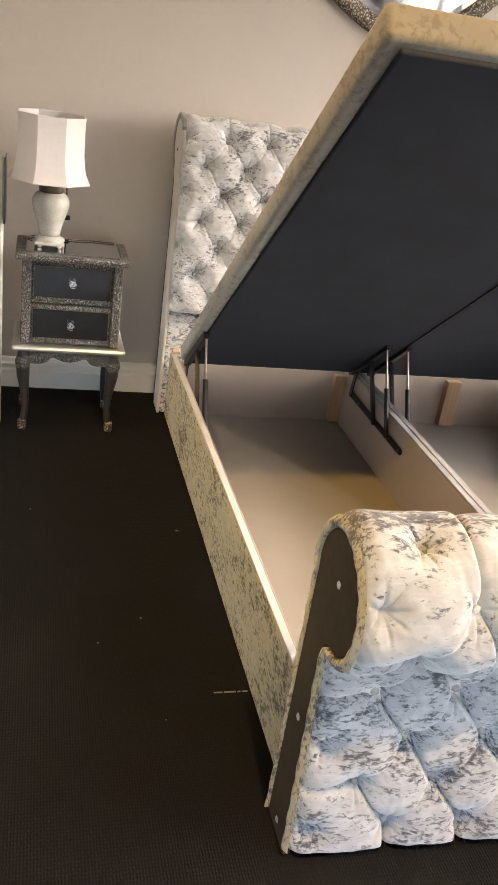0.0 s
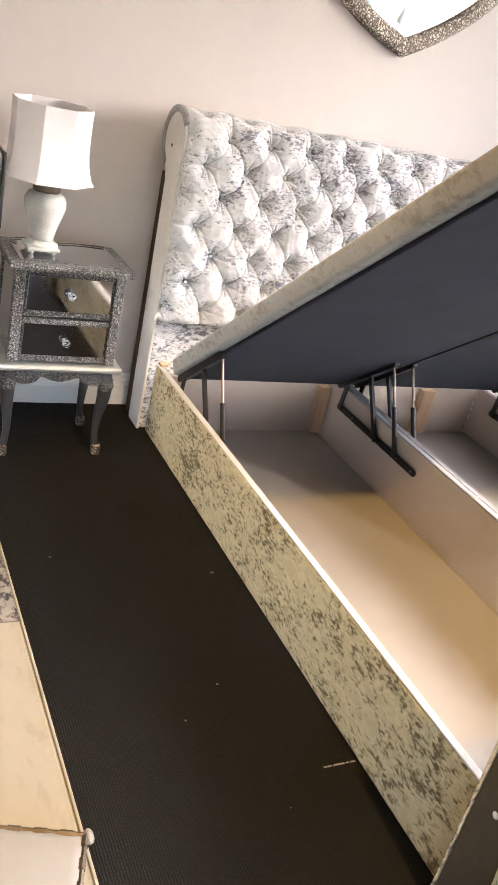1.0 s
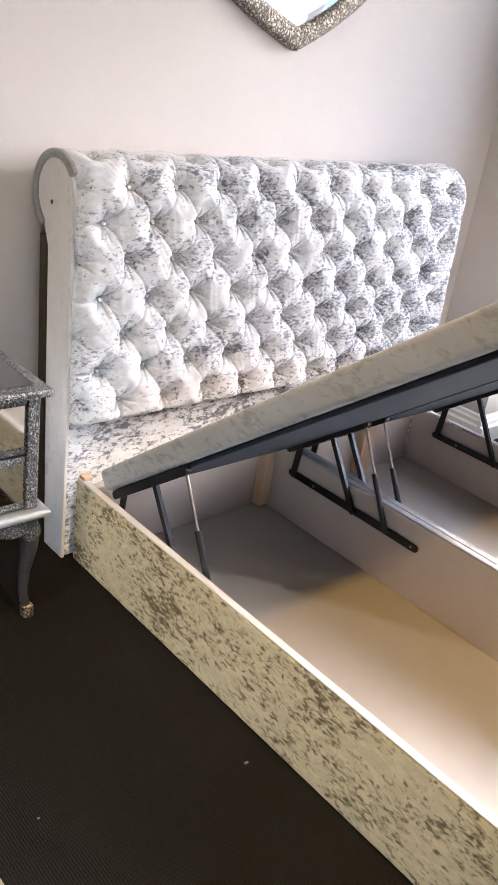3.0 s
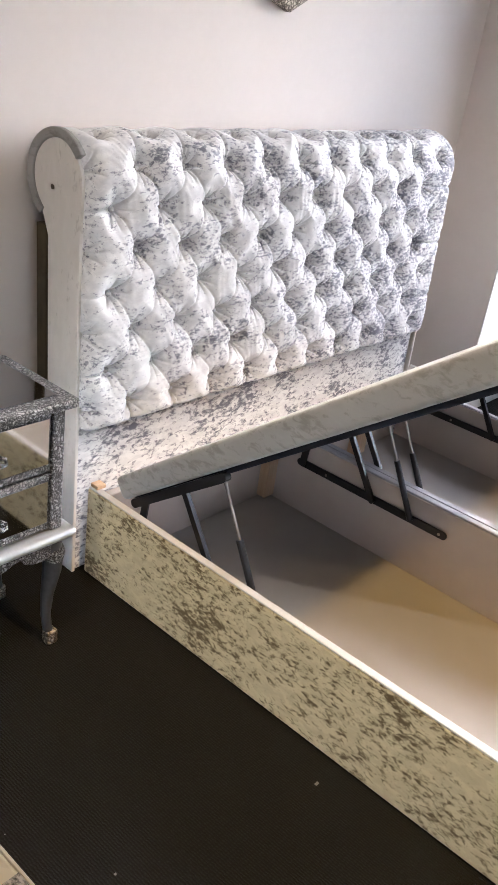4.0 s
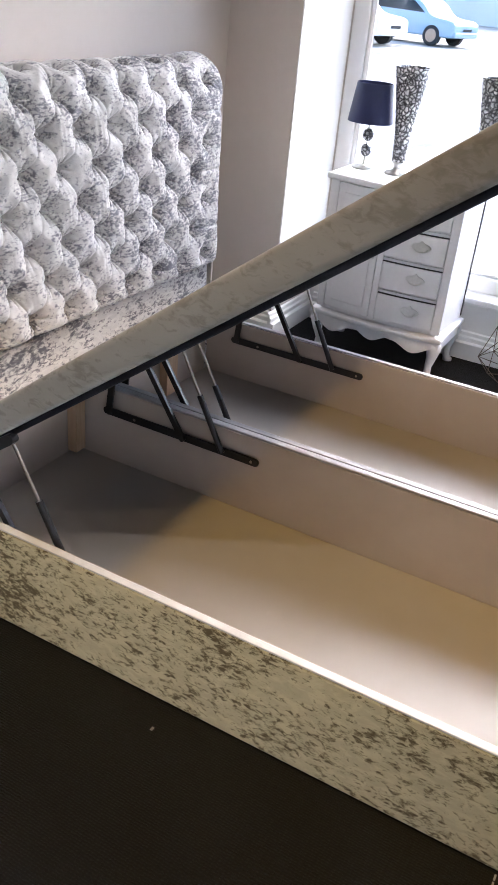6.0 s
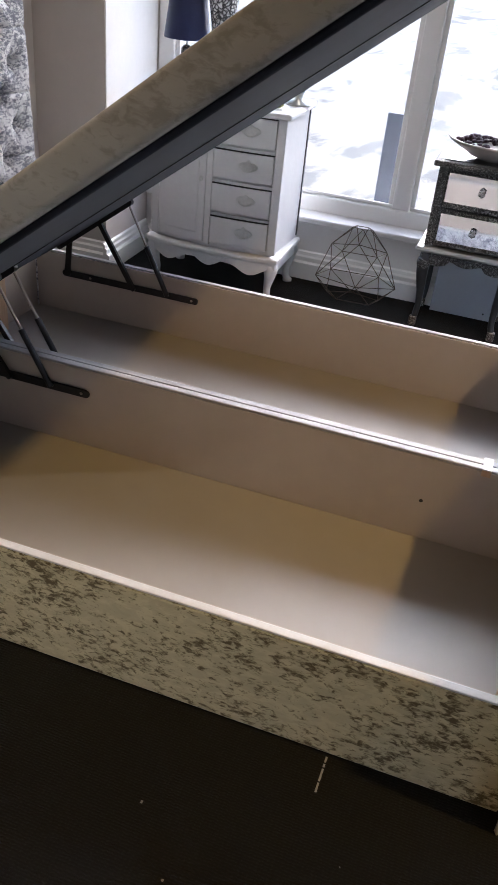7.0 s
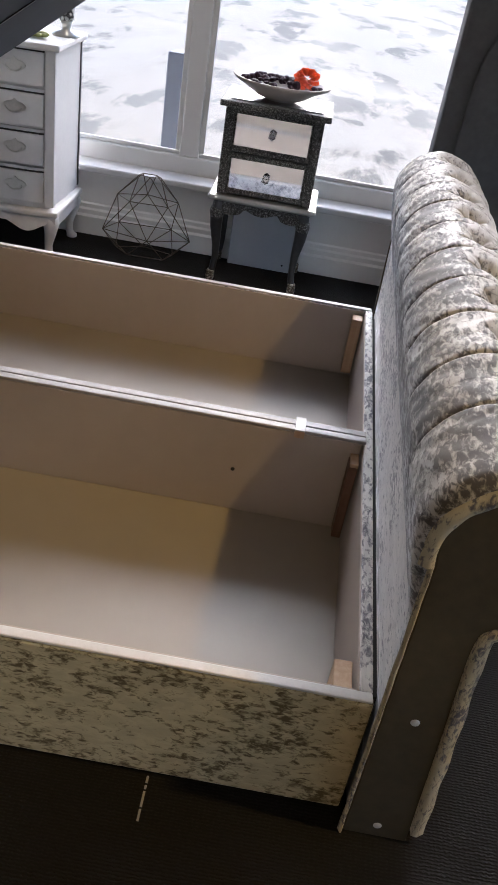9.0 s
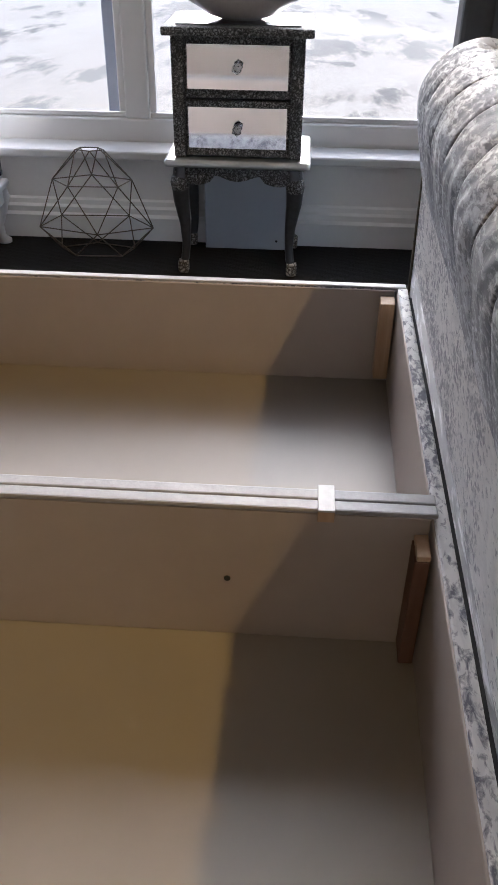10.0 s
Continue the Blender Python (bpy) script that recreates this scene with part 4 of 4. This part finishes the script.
part("trim", bell_shade((LX - 0.007, LY, LZ), [(0.1415, 0.2335), (0.1435, 0.2345), (0.1425, 0.2385), (0.1395, 0.2385), (0.1415, 0.2335)]), M_SHADE, shade)

flex = thing("lamp_flex", -0.45, 2.2, 0.74, "brown lamp flex with a dark inline switch hanging at the wall", "cable")
part("flex", rod((-0.452, 2.222, 0.90), (-0.446, 2.222, 0.742), 0.0028), M_CORD, flex)
part("switch", box(-0.459, -0.433, 2.212, 2.232, 0.727, 0.745, 0.004), M_SHADOWGAP, flex)
cable = smooth_line([(-0.575, 1.99), (-0.59, 2.02), (-0.55, 2.05), (-0.45, 2.03), (-0.35, 2.045), (-0.27, 2.04)], 6)
bm = None
for p, q in zip(cable, cable[1:]):
    bm = rod((*p, 0.6935), (*q, 0.6935), 0.0022, bm, sides=6)
part("flex", bm, M_CORD, flex)

# ---- heart mirror ----
heart = [(0, 0), (0.19, 0.088), (0.38, 0.225), (0.52, 0.42), (0.56, 0.62), (0.50, 0.80), (0.36, 0.90), (0.18, 0.88), (0.0, 0.74)]
right = smooth_line(heart, 10)
outline = right + [(-x, z) for x, z in right[-2:0:-1]]
turn = radians(5)
MX, MZ = 0.846, 1.499


def heart_at(k, s, d):
    x, z = outline[k]
    cx, cz = 0.0, 0.47
    x, z = cx + (x - cx) * s, cz + (z - cz) * s
    return (MX + x * math.cos(turn) - z * math.sin(turn), WALL_Y - d, MZ + x * math.sin(turn) + z * math.cos(turn))


mirror = thing("heart_mirror", MX, WALL_Y, MZ, "heart-shaped wall mirror in a broad embossed silver frame", "mirror")
bm = bmesh.new()
rows = [[bm.verts.new(heart_at(k, s, d)) for k in range(len(outline))] for s, d in ((1.0, 0.001), (1.0, 0.024), (0.97, 0.034), (0.90, 0.036), (0.855, 0.026), (0.85, 0.012))]
for p, q in zip(rows, rows[1:]):
    for k in range(len(outline)):
        j = (k + 1) % len(outline)
        bm.faces.new((p[k], p[j], q[j], q[k]))
part("frame", bm, M_EMBOSS_FRAME, mirror, "embossed silver frame", smooth=True)
bm = bmesh.new()
rows = [[bm.verts.new(heart_at(k, s, d)) for k in range(len(outline))] for s, d in ((0.853, 0.02), (0.80, 0.0215))]
for k in range(len(outline)):
    j = (k + 1) % len(outline)
    bm.faces.new((rows[0][k], rows[0][j], rows[1][j], rows[1][k]))
bm.faces.new(rows[1])
part("glass", bm, M_MIRROR, mirror, "bevelled mirror glass")

# ---- white cabinet under the window ----
CX0, CX1, CY0, CY1 = 2.095, 2.42, 1.165, 1.728
cab = thing("cabinet", 2.26, 1.440, 0, "white painted bow-front cabinet with one door and four drawers", "cabinet")


def bow(y):
    """How far the front bows out at y."""
    return 0.03 * (1 - ((y - 1.440) / 0.30) ** 2)


def bow_slab(y0, y1, z0, z1, out, depth, bevel=0.003):
    n = 14
    f = [(CX0 - out - bow(y0 + (y1 - y0) * k / n), y0 + (y1 - y0) * k / n) for k in range(n + 1)]
    b = [(x + depth, y) for x, y in f]
    return slab(f + b[::-1], "z", z0, z1, bevel)


n = 16
ys = [CY0 - 0.02 + (CY1 - CY0 + 0.04) * k / n for k in range(n + 1)]
top_out = [(CX0 - 0.028 - bow(y), y) for y in ys] + [(CX1 + 0.005, ys[-1]), (CX1 + 0.005, ys[0])]
part("top", slab(top_out, "z", 0.758, 0.782, 0.007), M_WHITE, cab, "white bowed top")
part("body", slab([(CX0 - bow(y) * 0.9 + 0.012, y) for y in ys[1:-1]] + [(CX1, CY1), (CX1, CY0)], "z", 0.205, 0.7575), M_WHITE, cab)
part("back_edge", box(CX1 - 0.018, CX1 - 0.004, CY0 - 0.003, CY0 + 0.002, 0.215, 0.752, 0.001), M_LEG, cab, "dark panel joint")
for y in (CY0, CY1 - 0.035, 1.451):
    part("stile", bow_slab(y, y + (0.035 if y != 1.451 else 0.026), 0.215, 0.757, 0.002, 0.02), M_WHITE, cab)
for z in (0.623, 0.487, 0.351):
    part("rail", bow_slab(CY0 + 0.036, 1.4505, z - 0.007, z + 0.007, -0.003, 0.01), M_WHITE, cab)
for k in range(4):
    z0 = 0.2235 + 0.136 * k
    dr = part("drawer", bow_slab(CY0 + 0.038, 1.4495, z0 + 0.006, z0 + 0.118, 0.006, 0.02, 0.004), M_WHITE, cab, "white bowed drawer")
    # dark strip painted in for the shadow line over each drawer
    part("shadow_gap", bow_slab(CY0 + 0.038, 1.4495, z0 + 0.1182, z0 + 0.1228, 0.003, 0.012, 0.0), M_SHADOWGAP, dr)
    ym = 1.302
    xm = CX0 - 0.006 - bow(ym)
    plate = [(ym - 0.042, z0 + 0.068), (ym - 0.03, z0 + 0.082), (ym - 0.012, z0 + 0.086), (ym, z0 + 0.096), (ym + 0.012, z0 + 0.086), (ym + 0.03, z0 + 0.082), (ym + 0.042, z0 + 0.068), (ym + 0.025, z0 + 0.054), (ym, z0 + 0.048), (ym - 0.025, z0 + 0.054)]
    pl = part("handle_plate", slab(smooth_line(plate, 4, True), "x", xm - 0.004, xm + 0.001, 0.001), M_SILVER, dr, "pierced metal handle plate")
    bm = None
    drop = [(ym + 0.028 * math.cos(a), z0 + 0.068 + 0.018 * math.sin(a)) for a in np.linspace(math.pi, 2 * math.pi, 9)]
    for p, q in zip(drop, drop[1:]):
        bm = rod((xm - 0.011, *p), (xm - 0.011, *q), 0.0026, bm, sides=6)
    part("drop_handle", bm, M_SILVER, pl)
door = part("door", bow_slab(1.479, CY1 - 0.037, 0.2235, 0.752, 0.005, 0.02, 0.004), M_WHITE, cab, "white panelled door")
part("door_panel", bow_slab(1.507, CY1 - 0.065, 0.26, 0.715, 0.0085, 0.01, 0.004), M_WHITE, door)
part("door_knob", ball((CX0 - 0.02 - bow(1.490), 1.493, 0.49), 0.010), M_SILVER, door)
part("base_moulding", slab([(CX0 - 0.024 - bow(y), y) for y in ys] + [(CX1, ys[-1]), (CX1, ys[0])], "z", 0.182, 0.2045, 0.007), M_WHITE, cab)
n = 40
low = [(CY0 - 0.01 + (CY1 - CY0 + 0.02) * k / n) for k in range(n + 1)]
bm = bmesh.new()
rows = [[], [], [], []]
for y in low:
    u = (y - CY0) / (CY1 - CY0)
    zz = 0.140 + 0.018 * math.cos(u * math.pi * 6) + (0.012 if 0.35 < u < 0.65 else 0)
    x = CX0 - 0.016 - bow(y)
    for row, c in zip(rows, ((x, y, 0.1815), (x, y, zz), (x + 0.016, y, zz), (x + 0.016, y, 0.1815))):
        row.append(bm.verts.new(c))
for a, b in ((0, 1), (1, 2), (2, 3), (3, 0)):
    for k in range(n):
        bm.faces.new((rows[a][k], rows[a][k + 1], rows[b][k + 1], rows[b][k]))
part("apron", bm, M_WHITE, cab, "scalloped white apron")
part("side_apron", box(CX0, CX1, CY0 - 0.008, CY0 + 0.008, 0.135, 0.1815, 0.003), M_WHITE, cab)
for lx in (CX0 + 0.012, CX1 - 0.03):
    for ly, gy in ((CY0 + 0.02, -1), (CY1 - 0.02, 1)):
        own = bmesh.new()
        rings = []
        for z, r, o in ((0.1815, 0.030, 0.004), (0.15, 0.030, 0.010), (0.11, 0.022, 0.006), (0.06, 0.015, -0.004), (0.025, 0.015, -0.002), (0.01, 0.021, 0.006), (0.0, 0.021, 0.006)):
            rings.append([own.verts.new((lx - o * (1 if lx < 2.25 else -1) + r * math.cos(a), ly + gy * o + r * math.sin(a), z)) for a in np.linspace(0, 2 * math.pi, 14, endpoint=False)])
        for p, q in zip(rings, rings[1:]):
            for k in range(14):
                own.faces.new((p[k], p[(k + 1) % 14], q[(k + 1) % 14], q[k]))
        own.faces.new(rings[0])
        own.faces.new(rings[-1])
        part("leg", own, M_WHITE, cab, "white cabriole leg", smooth=True)

TOPZ = 0.782
nl = thing("table_lamp", 2.285, 1.678, TOPZ, "chrome bead table lamp with a navy drum shade", "lamp")
part("base", lathe((2.285, 1.678, TOPZ), [(0.05, 0), (0.05, 0.008), (0.015, 0.014), (0.007, 0.02), (0.007, 0.04)], 28), M_SILVER, nl, smooth=True)
for z in (0.072, 0.134):
    part("bead", ball((2.285, 1.678, TOPZ + z), 0.024, None, (0.8, 1, 1.1), 14), M_MOSAIC, nl, "faceted mirror bead")
part("stem", rod((2.285, 1.678, TOPZ + 0.03), (2.285, 1.678, TOPZ + 0.24), 0.004), M_SILVER, nl)
ns = part("shade", lathe((2.285, 1.678, TOPZ), [(0.094, 0.184), (0.074, 0.334), (0.071, 0.334), (0.091, 0.184), (0.094, 0.184)], 40), M_NAVY, nl, "navy drum shade", smooth=True)
smooth_by_angle(ns)


def trumpet(x, y, z, h, r_top, name, label, foot_r):
    t = thing(name, x, y, z, label, "vase", "mosaic vases")
    part("cup", lathe((x, y, z), [(r_top * 0.38, 0.05), (r_top * 0.44, h * 0.35), (r_top * 0.62, h * 0.62), (r_top * 0.86, h * 0.88), (r_top, h), (r_top * 0.93, h), (r_top * 0.8, h * 0.88), (r_top * 0.5, h * 0.6)], 32), M_MOSAIC, t, "mirror mosaic cup", smooth=True)
    part("stem", lathe((x, y, z), [(foot_r, 0), (foot_r, 0.008), (r_top * 0.3, 0.018), (r_top * 0.25, 0.035), (r_top * 0.38, 0.05)], 28), M_SILVER, t, "chrome foot", smooth=True)
    return t


trumpet(2.285, 1.530, TOPZ, 0.41, 0.072, "vase", "tall trumpet vase of silver mirror mosaic", 0.05)
trumpet(2.285, 1.187, TOPZ, 0.41, 0.066, "vase", "trumpet vase of silver mirror mosaic on a dark foot", 0.05)
posy = thing("leaf_sprig", 2.15, 1.245, TOPZ, "small olive green artificial leaf sprig", "plant")
bm = None
for k in range(9):
    a = k * 2.4
    bm = ball((2.15 + 0.016 * math.cos(a), 1.245 + 0.024 * math.sin(a), TOPZ + 0.008 + 0.003 * (k % 3)), 0.012, bm, (1.0, 1.3, 0.6), 8)
part("leaves", bm, M_LEAF, posy)

# ---- grey board behind the window nightstand ----
board = thing("board", 2.42, 0.378, 0, "pale blue-grey painted board leaning on the skirting", "board")
part("panel", box(2.405, 2.420, 0.238, 0.518, 0.0, 0.30, 0.003), M_GREYBOARD, board)
part("hole", rod((2.4035, 0.288, 0.03), (2.406, 0.288, 0.03), 0.004), M_SHADOWGAP, board)

# ---- bowl on the window nightstand ----
BX, BY, BZ = 2.30, 0.397, 0.690
bowl = thing("fruit_bowl", BX, BY, BZ, "boat-shaped greige bowl of dark potpourri", "bowl")
bm = bmesh.new()
rings = []
for h, ry, rx in ((0.0, 0.05, 0.04), (0.012, 0.09, 0.06), (0.03, 0.135, 0.082), (0.048, 0.172, 0.098), (0.06, 0.182, 0.102), (0.060, 0.174, 0.094), (0.045, 0.155, 0.085), (0.03, 0.10, 0.06)):
    ring = []
    for k in range(36):
        a = 2 * math.pi * k / 36
        tip = abs(math.sin(a)) ** 3
        ring.append(bm.verts.new((BX + rx * math.cos(a), BY + ry * math.sin(a), BZ + h + (0.010 * tip if h > 0.02 else 0))))
    rings.append(ring)
for p, q in zip(rings, rings[1:]):
    for k in range(36):
        bm.faces.new((p[k], p[(k + 1) % 36], q[(k + 1) % 36], q[k]))
bm.faces.new(rings[0])
bm.faces.new(rings[-1])
part("dish", bm, M_BOWL, bowl, smooth=True)
pot = tagged(new("potpourri"), "dark purple dried petals and cones heaped in the bowl", "potpourri", kind="stuff")
pot.location = (BX, BY, BZ + 0.03)
rng = random.Random(4)
bm = None
for k in range(70):
    a, r = rng.uniform(0, 6.28), math.sqrt(rng.random())
    y, x = BY + 0.145 * r * math.sin(a), BX + 0.075 * r * math.cos(a)
    if y < BY - 0.085 and rng.random() < 0.7:
        continue
    bm = ball((x, y, BZ + 0.052 + 0.022 * (1 - r) + rng.uniform(0, 0.012)), rng.uniform(0.009, 0.017), bm, (1, rng.uniform(0.5, 1.2), rng.uniform(0.4, 1)), 7)
part("petals", bm, M_POTPOURRI, pot)
flower = thing("artificial_flower", BX, BY - 0.09, BZ + 0.07, "orange artificial flower lying in the bowl", "flower")
bm = bmesh.new()
tilt = Matrix.Rotation(radians(-42), 4, "Y")
centre = Vector((BX - 0.015, BY - 0.085, BZ + 0.085))
for k in range(34):
    a = k * 2.39996
    r0, rise = 0.003 + 0.0008 * k, 0.028 - 0.0007 * k
    d, w = Vector((math.cos(a), math.sin(a), 0)), Vector((-math.sin(a), math.cos(a), 0))
    p = [d * r0 + Vector((0, 0, rise * 0.5)), d * (r0 + 0.015) + w * 0.0125 + Vector((0, 0, rise)), d * (r0 + 0.024) + Vector((0, 0, rise * 0.85)), d * (r0 + 0.015) - w * 0.0125 + Vector((0, 0, rise))]
    bm.faces.new([bm.verts.new(centre + tilt @ v) for v in p])
bmesh.ops.solidify(bm, geom=bm.faces[:], thickness=0.0012)
part("petals", bm, M_ORANGE, flower)

# ---- wire polyhedron on the floor ----
GX, GY = 2.345, 0.858
wire = thing("wire_terrarium", GX, GY, 0, "open bronze wire polyhedron ornament on the carpet", "ornament")
levels = [(0.004, 0.125, 5, 0.1), (0.09, 0.188, 5, 0.6), (0.225, 0.13, 5, 0.1), (0.322, 0.045, 5, 0.6)]
rings = []
for z, r, k, off in levels:
    rings.append([Vector((GX + r * 0.5 * math.cos(2 * math.pi * (i + off) / k), GY + r * math.sin(2 * math.pi * (i + off) / k), z)) for i in range(k)])
edges = []
for ring in rings:
    edges += [(ring[i], ring[(i + 1) % len(ring)]) for i in range(len(ring))]
for lo, hi in zip(rings, rings[1:]):
    for p in lo:
        near = sorted(hi, key=lambda q: (q - p).length)[:2]
        edges += [(p, q) for q in near]
for p, q in edges:
    part("wire", rod(p, q, 0.0019, sides=6), M_COPPER, wire)

# ---- charcoal headboard standing beyond the footboard ----
dark = thing("headboard", 2.25, -0.7, 0, "tall charcoal velvet headboard standing on the carpet by the window", "headboard")
hb = [(y - 0.06, z) for y, z in [(-0.112, 0.0), (-0.112, 1.12), (-0.125, 1.2), (-0.17, 1.27), (-0.26, 1.31), (-0.42, 1.325), (-1.15, 1.325), (-1.25, 1.27), (-1.28, 1.15), (-1.28, 0.0)]]
part("frame", slab(hb, "x", 2.205, 2.30, 0.012), M_DARKVELVET, dark)
inner = smooth_line([(y - 0.06, z) for y, z in [(-0.19, 0.10), (-0.19, 0.8), (-0.23, 1.02), (-0.36, 1.16), (-0.55, 1.20), (-0.85, 1.20), (-1.04, 1.16), (-1.17, 1.02), (-1.2, 0.8), (-1.2, 0.10)]], 5)
part("panel", slab(inner, "x", 2.192, 2.204, 0.005), M_DARKVELVET, dark, "raised inner panel")

# ---- on the carpet beside the bed ----
rug = thing("rug", -1.7, 0.6, 0, "cream plush rug with a silver and black damask band", "rug")
part("rug_top", box(-2.7, -0.690, -0.45, 1.86, 0.001, 0.022, 0.008), M_RUG, rug, "cream plush pile")
part("band", box(-2.7, -0.692, 0.92, 1.32, 0.0225, 0.026, 0.001), M_DAMASK, rug, "silver and black damask band")
part("binding", box(-0.6895, -0.683, -0.45, 1.86, 0.001, 0.023, 0.002), M_RUG, rug, "narrow bound edge")
cush = thing("floor_cushion", -0.95, 0.05, 0.023, "flat white satin floor cushion with a beaded edge", "cushion")
bm = bmesh.new()
N = 24
grid = []
for i in range(N + 1):
    row = []
    for j in range(N + 1):
        u, v = 2 * i / N - 1, 2 * j / N - 1
        puff = (1 - u ** 4) * (1 - v ** 4)
        cx, cy = 0.29 * (u - 1), 0.29 * (v - 1)
        row.append((-0.69 + cx * 0.94 + cy * 0.34, 0.265 - cx * 0.34 + cy * 0.94, puff))
    grid.append(row)
top = [[bm.verts.new((x, y, 0.05 + 0.035 * p)) for x, y, p in row] for row in grid]
bot = [[bm.verts.new((x, y, 0.046 - 0.022 * p)) for x, y, p in row] for row in grid]
for i in range(N):
    for j in range(N):
        bm.faces.new((top[i][j], top[i + 1][j], top[i + 1][j + 1], top[i][j + 1]))
        bm.faces.new((bot[i][j], bot[i][j + 1], bot[i + 1][j + 1], bot[i + 1][j]))
for k in range(N):
    for a in ((0, k, 0, k + 1), (N, k, N, k + 1), (k, 0, k + 1, 0), (k, N, k + 1, N)):
        bm.faces.new((top[a[0]][a[1]], top[a[2]][a[3]], bot[a[2]][a[3]], bot[a[0]][a[1]]))
part("cover", bm, M_CUSHION, cush, smooth=True)
rim = [grid[i][0] for i in range(N)] + [grid[N][j] for j in range(N)] + [grid[i][N] for i in range(N, 0, -1)] + [grid[0][j] for j in range(N, 0, -1)]
bm = None
for k, p in enumerate(rim):
    q = rim[(k + 1) % len(rim)]
    bm = rod((p[0], p[1], 0.048), (q[0], q[1], 0.048), 0.0075 if k % 2 else 0.0055, bm, sides=6)
part("beaded_edge", bm, M_BRASS, cush, "brown beaded edge")
part("tassel", ball((-0.684, 0.263, 0.046), 0.014, None, (0.7, 1.3, 0.6), 10), M_CUSHION, cush, "white corner knot", smooth=True)

pale = thing("headboard", -1.2, 1.85, 0, "pale crushed velvet headboard standing against the wall", "headboard")
part("panel", box(-1.75, -0.672, 1.80, 1.88, 0.0, 1.0, 0.02), M_VELVET_PALE, pale)
part("edge", box(-0.671, -0.664, 1.79, 1.89, 0.78, 1.0, 0.002), M_LEG, pale, "dark embossed edge strip")

# tape and lint
tape = thing("floor_tape", -0.06, 0.339, 0, "worn strip of white tape stuck to the carpet", "tape")
for x0, x1 in ((-0.108, -0.086), (-0.082, -0.052), (-0.048, -0.040), (-0.036, -0.022)):
    part("strip", box(x0, x1, 0.337, 0.341, 0.0005, 0.0015, 0), M_TAPE, tape)
lint = tagged(new("lint"), "scattered white lint specks on the carpet", "lint", kind="stuff")
rng = random.Random(11)
bm = None
for k in range(9):
    x, y = rng.uniform(-0.68, -0.01), rng.uniform(-1.0, 1.75)
    s = rng.choice((0.0008, 0.0010, 0.0012, 0.0018))
    bm = box(x - s * rng.uniform(0.6, 2.2), x + s, y - s, y + s * rng.uniform(0.5, 1.5), 0.0005, 0.0016, 0, bm)
bm = box(-0.098, -0.088, 1.079, 1.085, 0.0005, 0.002, 0, bm)
part("specks", bm, M_LINT, lint)

# ---- outdoors ----
post = thing("bollard", 3.22, 0.93, -0.05, "square blue-grey metal post outside the window", "post")
part("shaft", box(3.175, 3.265, 0.885, 0.975, -0.05, 0.645, 0.008), M_POST, post)


def car(x, y, turn_deg, paint, label):
    t = thing("car", 0, 0, 0, label, "car", "parked cars")
    body = smooth_line([(-2.05, 0.28), (-2.12, 0.55), (-1.98, 0.78), (-1.2, 0.9), (-0.6, 1.32), (0.7, 1.4), (1.55, 1.0), (2.0, 0.9), (2.1, 0.55), (2.02, 0.28)], 5)
    b = part("body", slab(body, "y", -0.85, 0.85, 0.06), paint, t)
    part("bumper", box(-2.16, -2.0, -0.78, 0.78, 0.3, 0.48, 0.05), paint, b)
    part("grille", box(-2.168, -2.15, -0.28, 0.28, 0.5, 0.58, 0.01), M_TYRE, b)
    for s in (-1, 1):
        part("headlight", ball((-2.02, s * 0.6, 0.66), 0.12, None, (0.5, 1.2, 0.7)), M_CRYSTAL, b)
        part("side_window", slab([(-0.95, 0.95), (-0.5, 1.27), (0.65, 1.33), (1.25, 1.0)], "y", s * 0.853 - 0.004, s * 0.853 + 0.004), M_CARGLASS, b)
        for wx in (-1.3, 1.3):
            w = part("wheel", rod((wx, s * 0.70, 0.31), (wx, s * 0.872, 0.31), 0.31, sides=28), M_TYRE, t)
            part("rim", rod((wx, s * 0.865, 0.31), (wx, s * 0.88, 0.31), 0.20, sides=20), M_ROD, w)
    t.matrix_basis = pose(x, y, -0.05, 0, 0, turn_deg)
    return t


car(25.6, 12.0, 80, M_CAR_WHITE, "white car parked on the forecourt facing the shop")
car(29.6, 10.9, 78, M_CAR_BLUE, "grey-blue car parked behind the white one")
car(43.5, 8.6, 95, M_CAR_SILVER, "silver car parked side-on across the forecourt")
far = thing("far_building", 60, 0, 0, "pale rendered building across the forecourt", "building")
part("wall", box(58, 59, -50, 50, -0.05, 6, 0.02), M_FACADE, far)
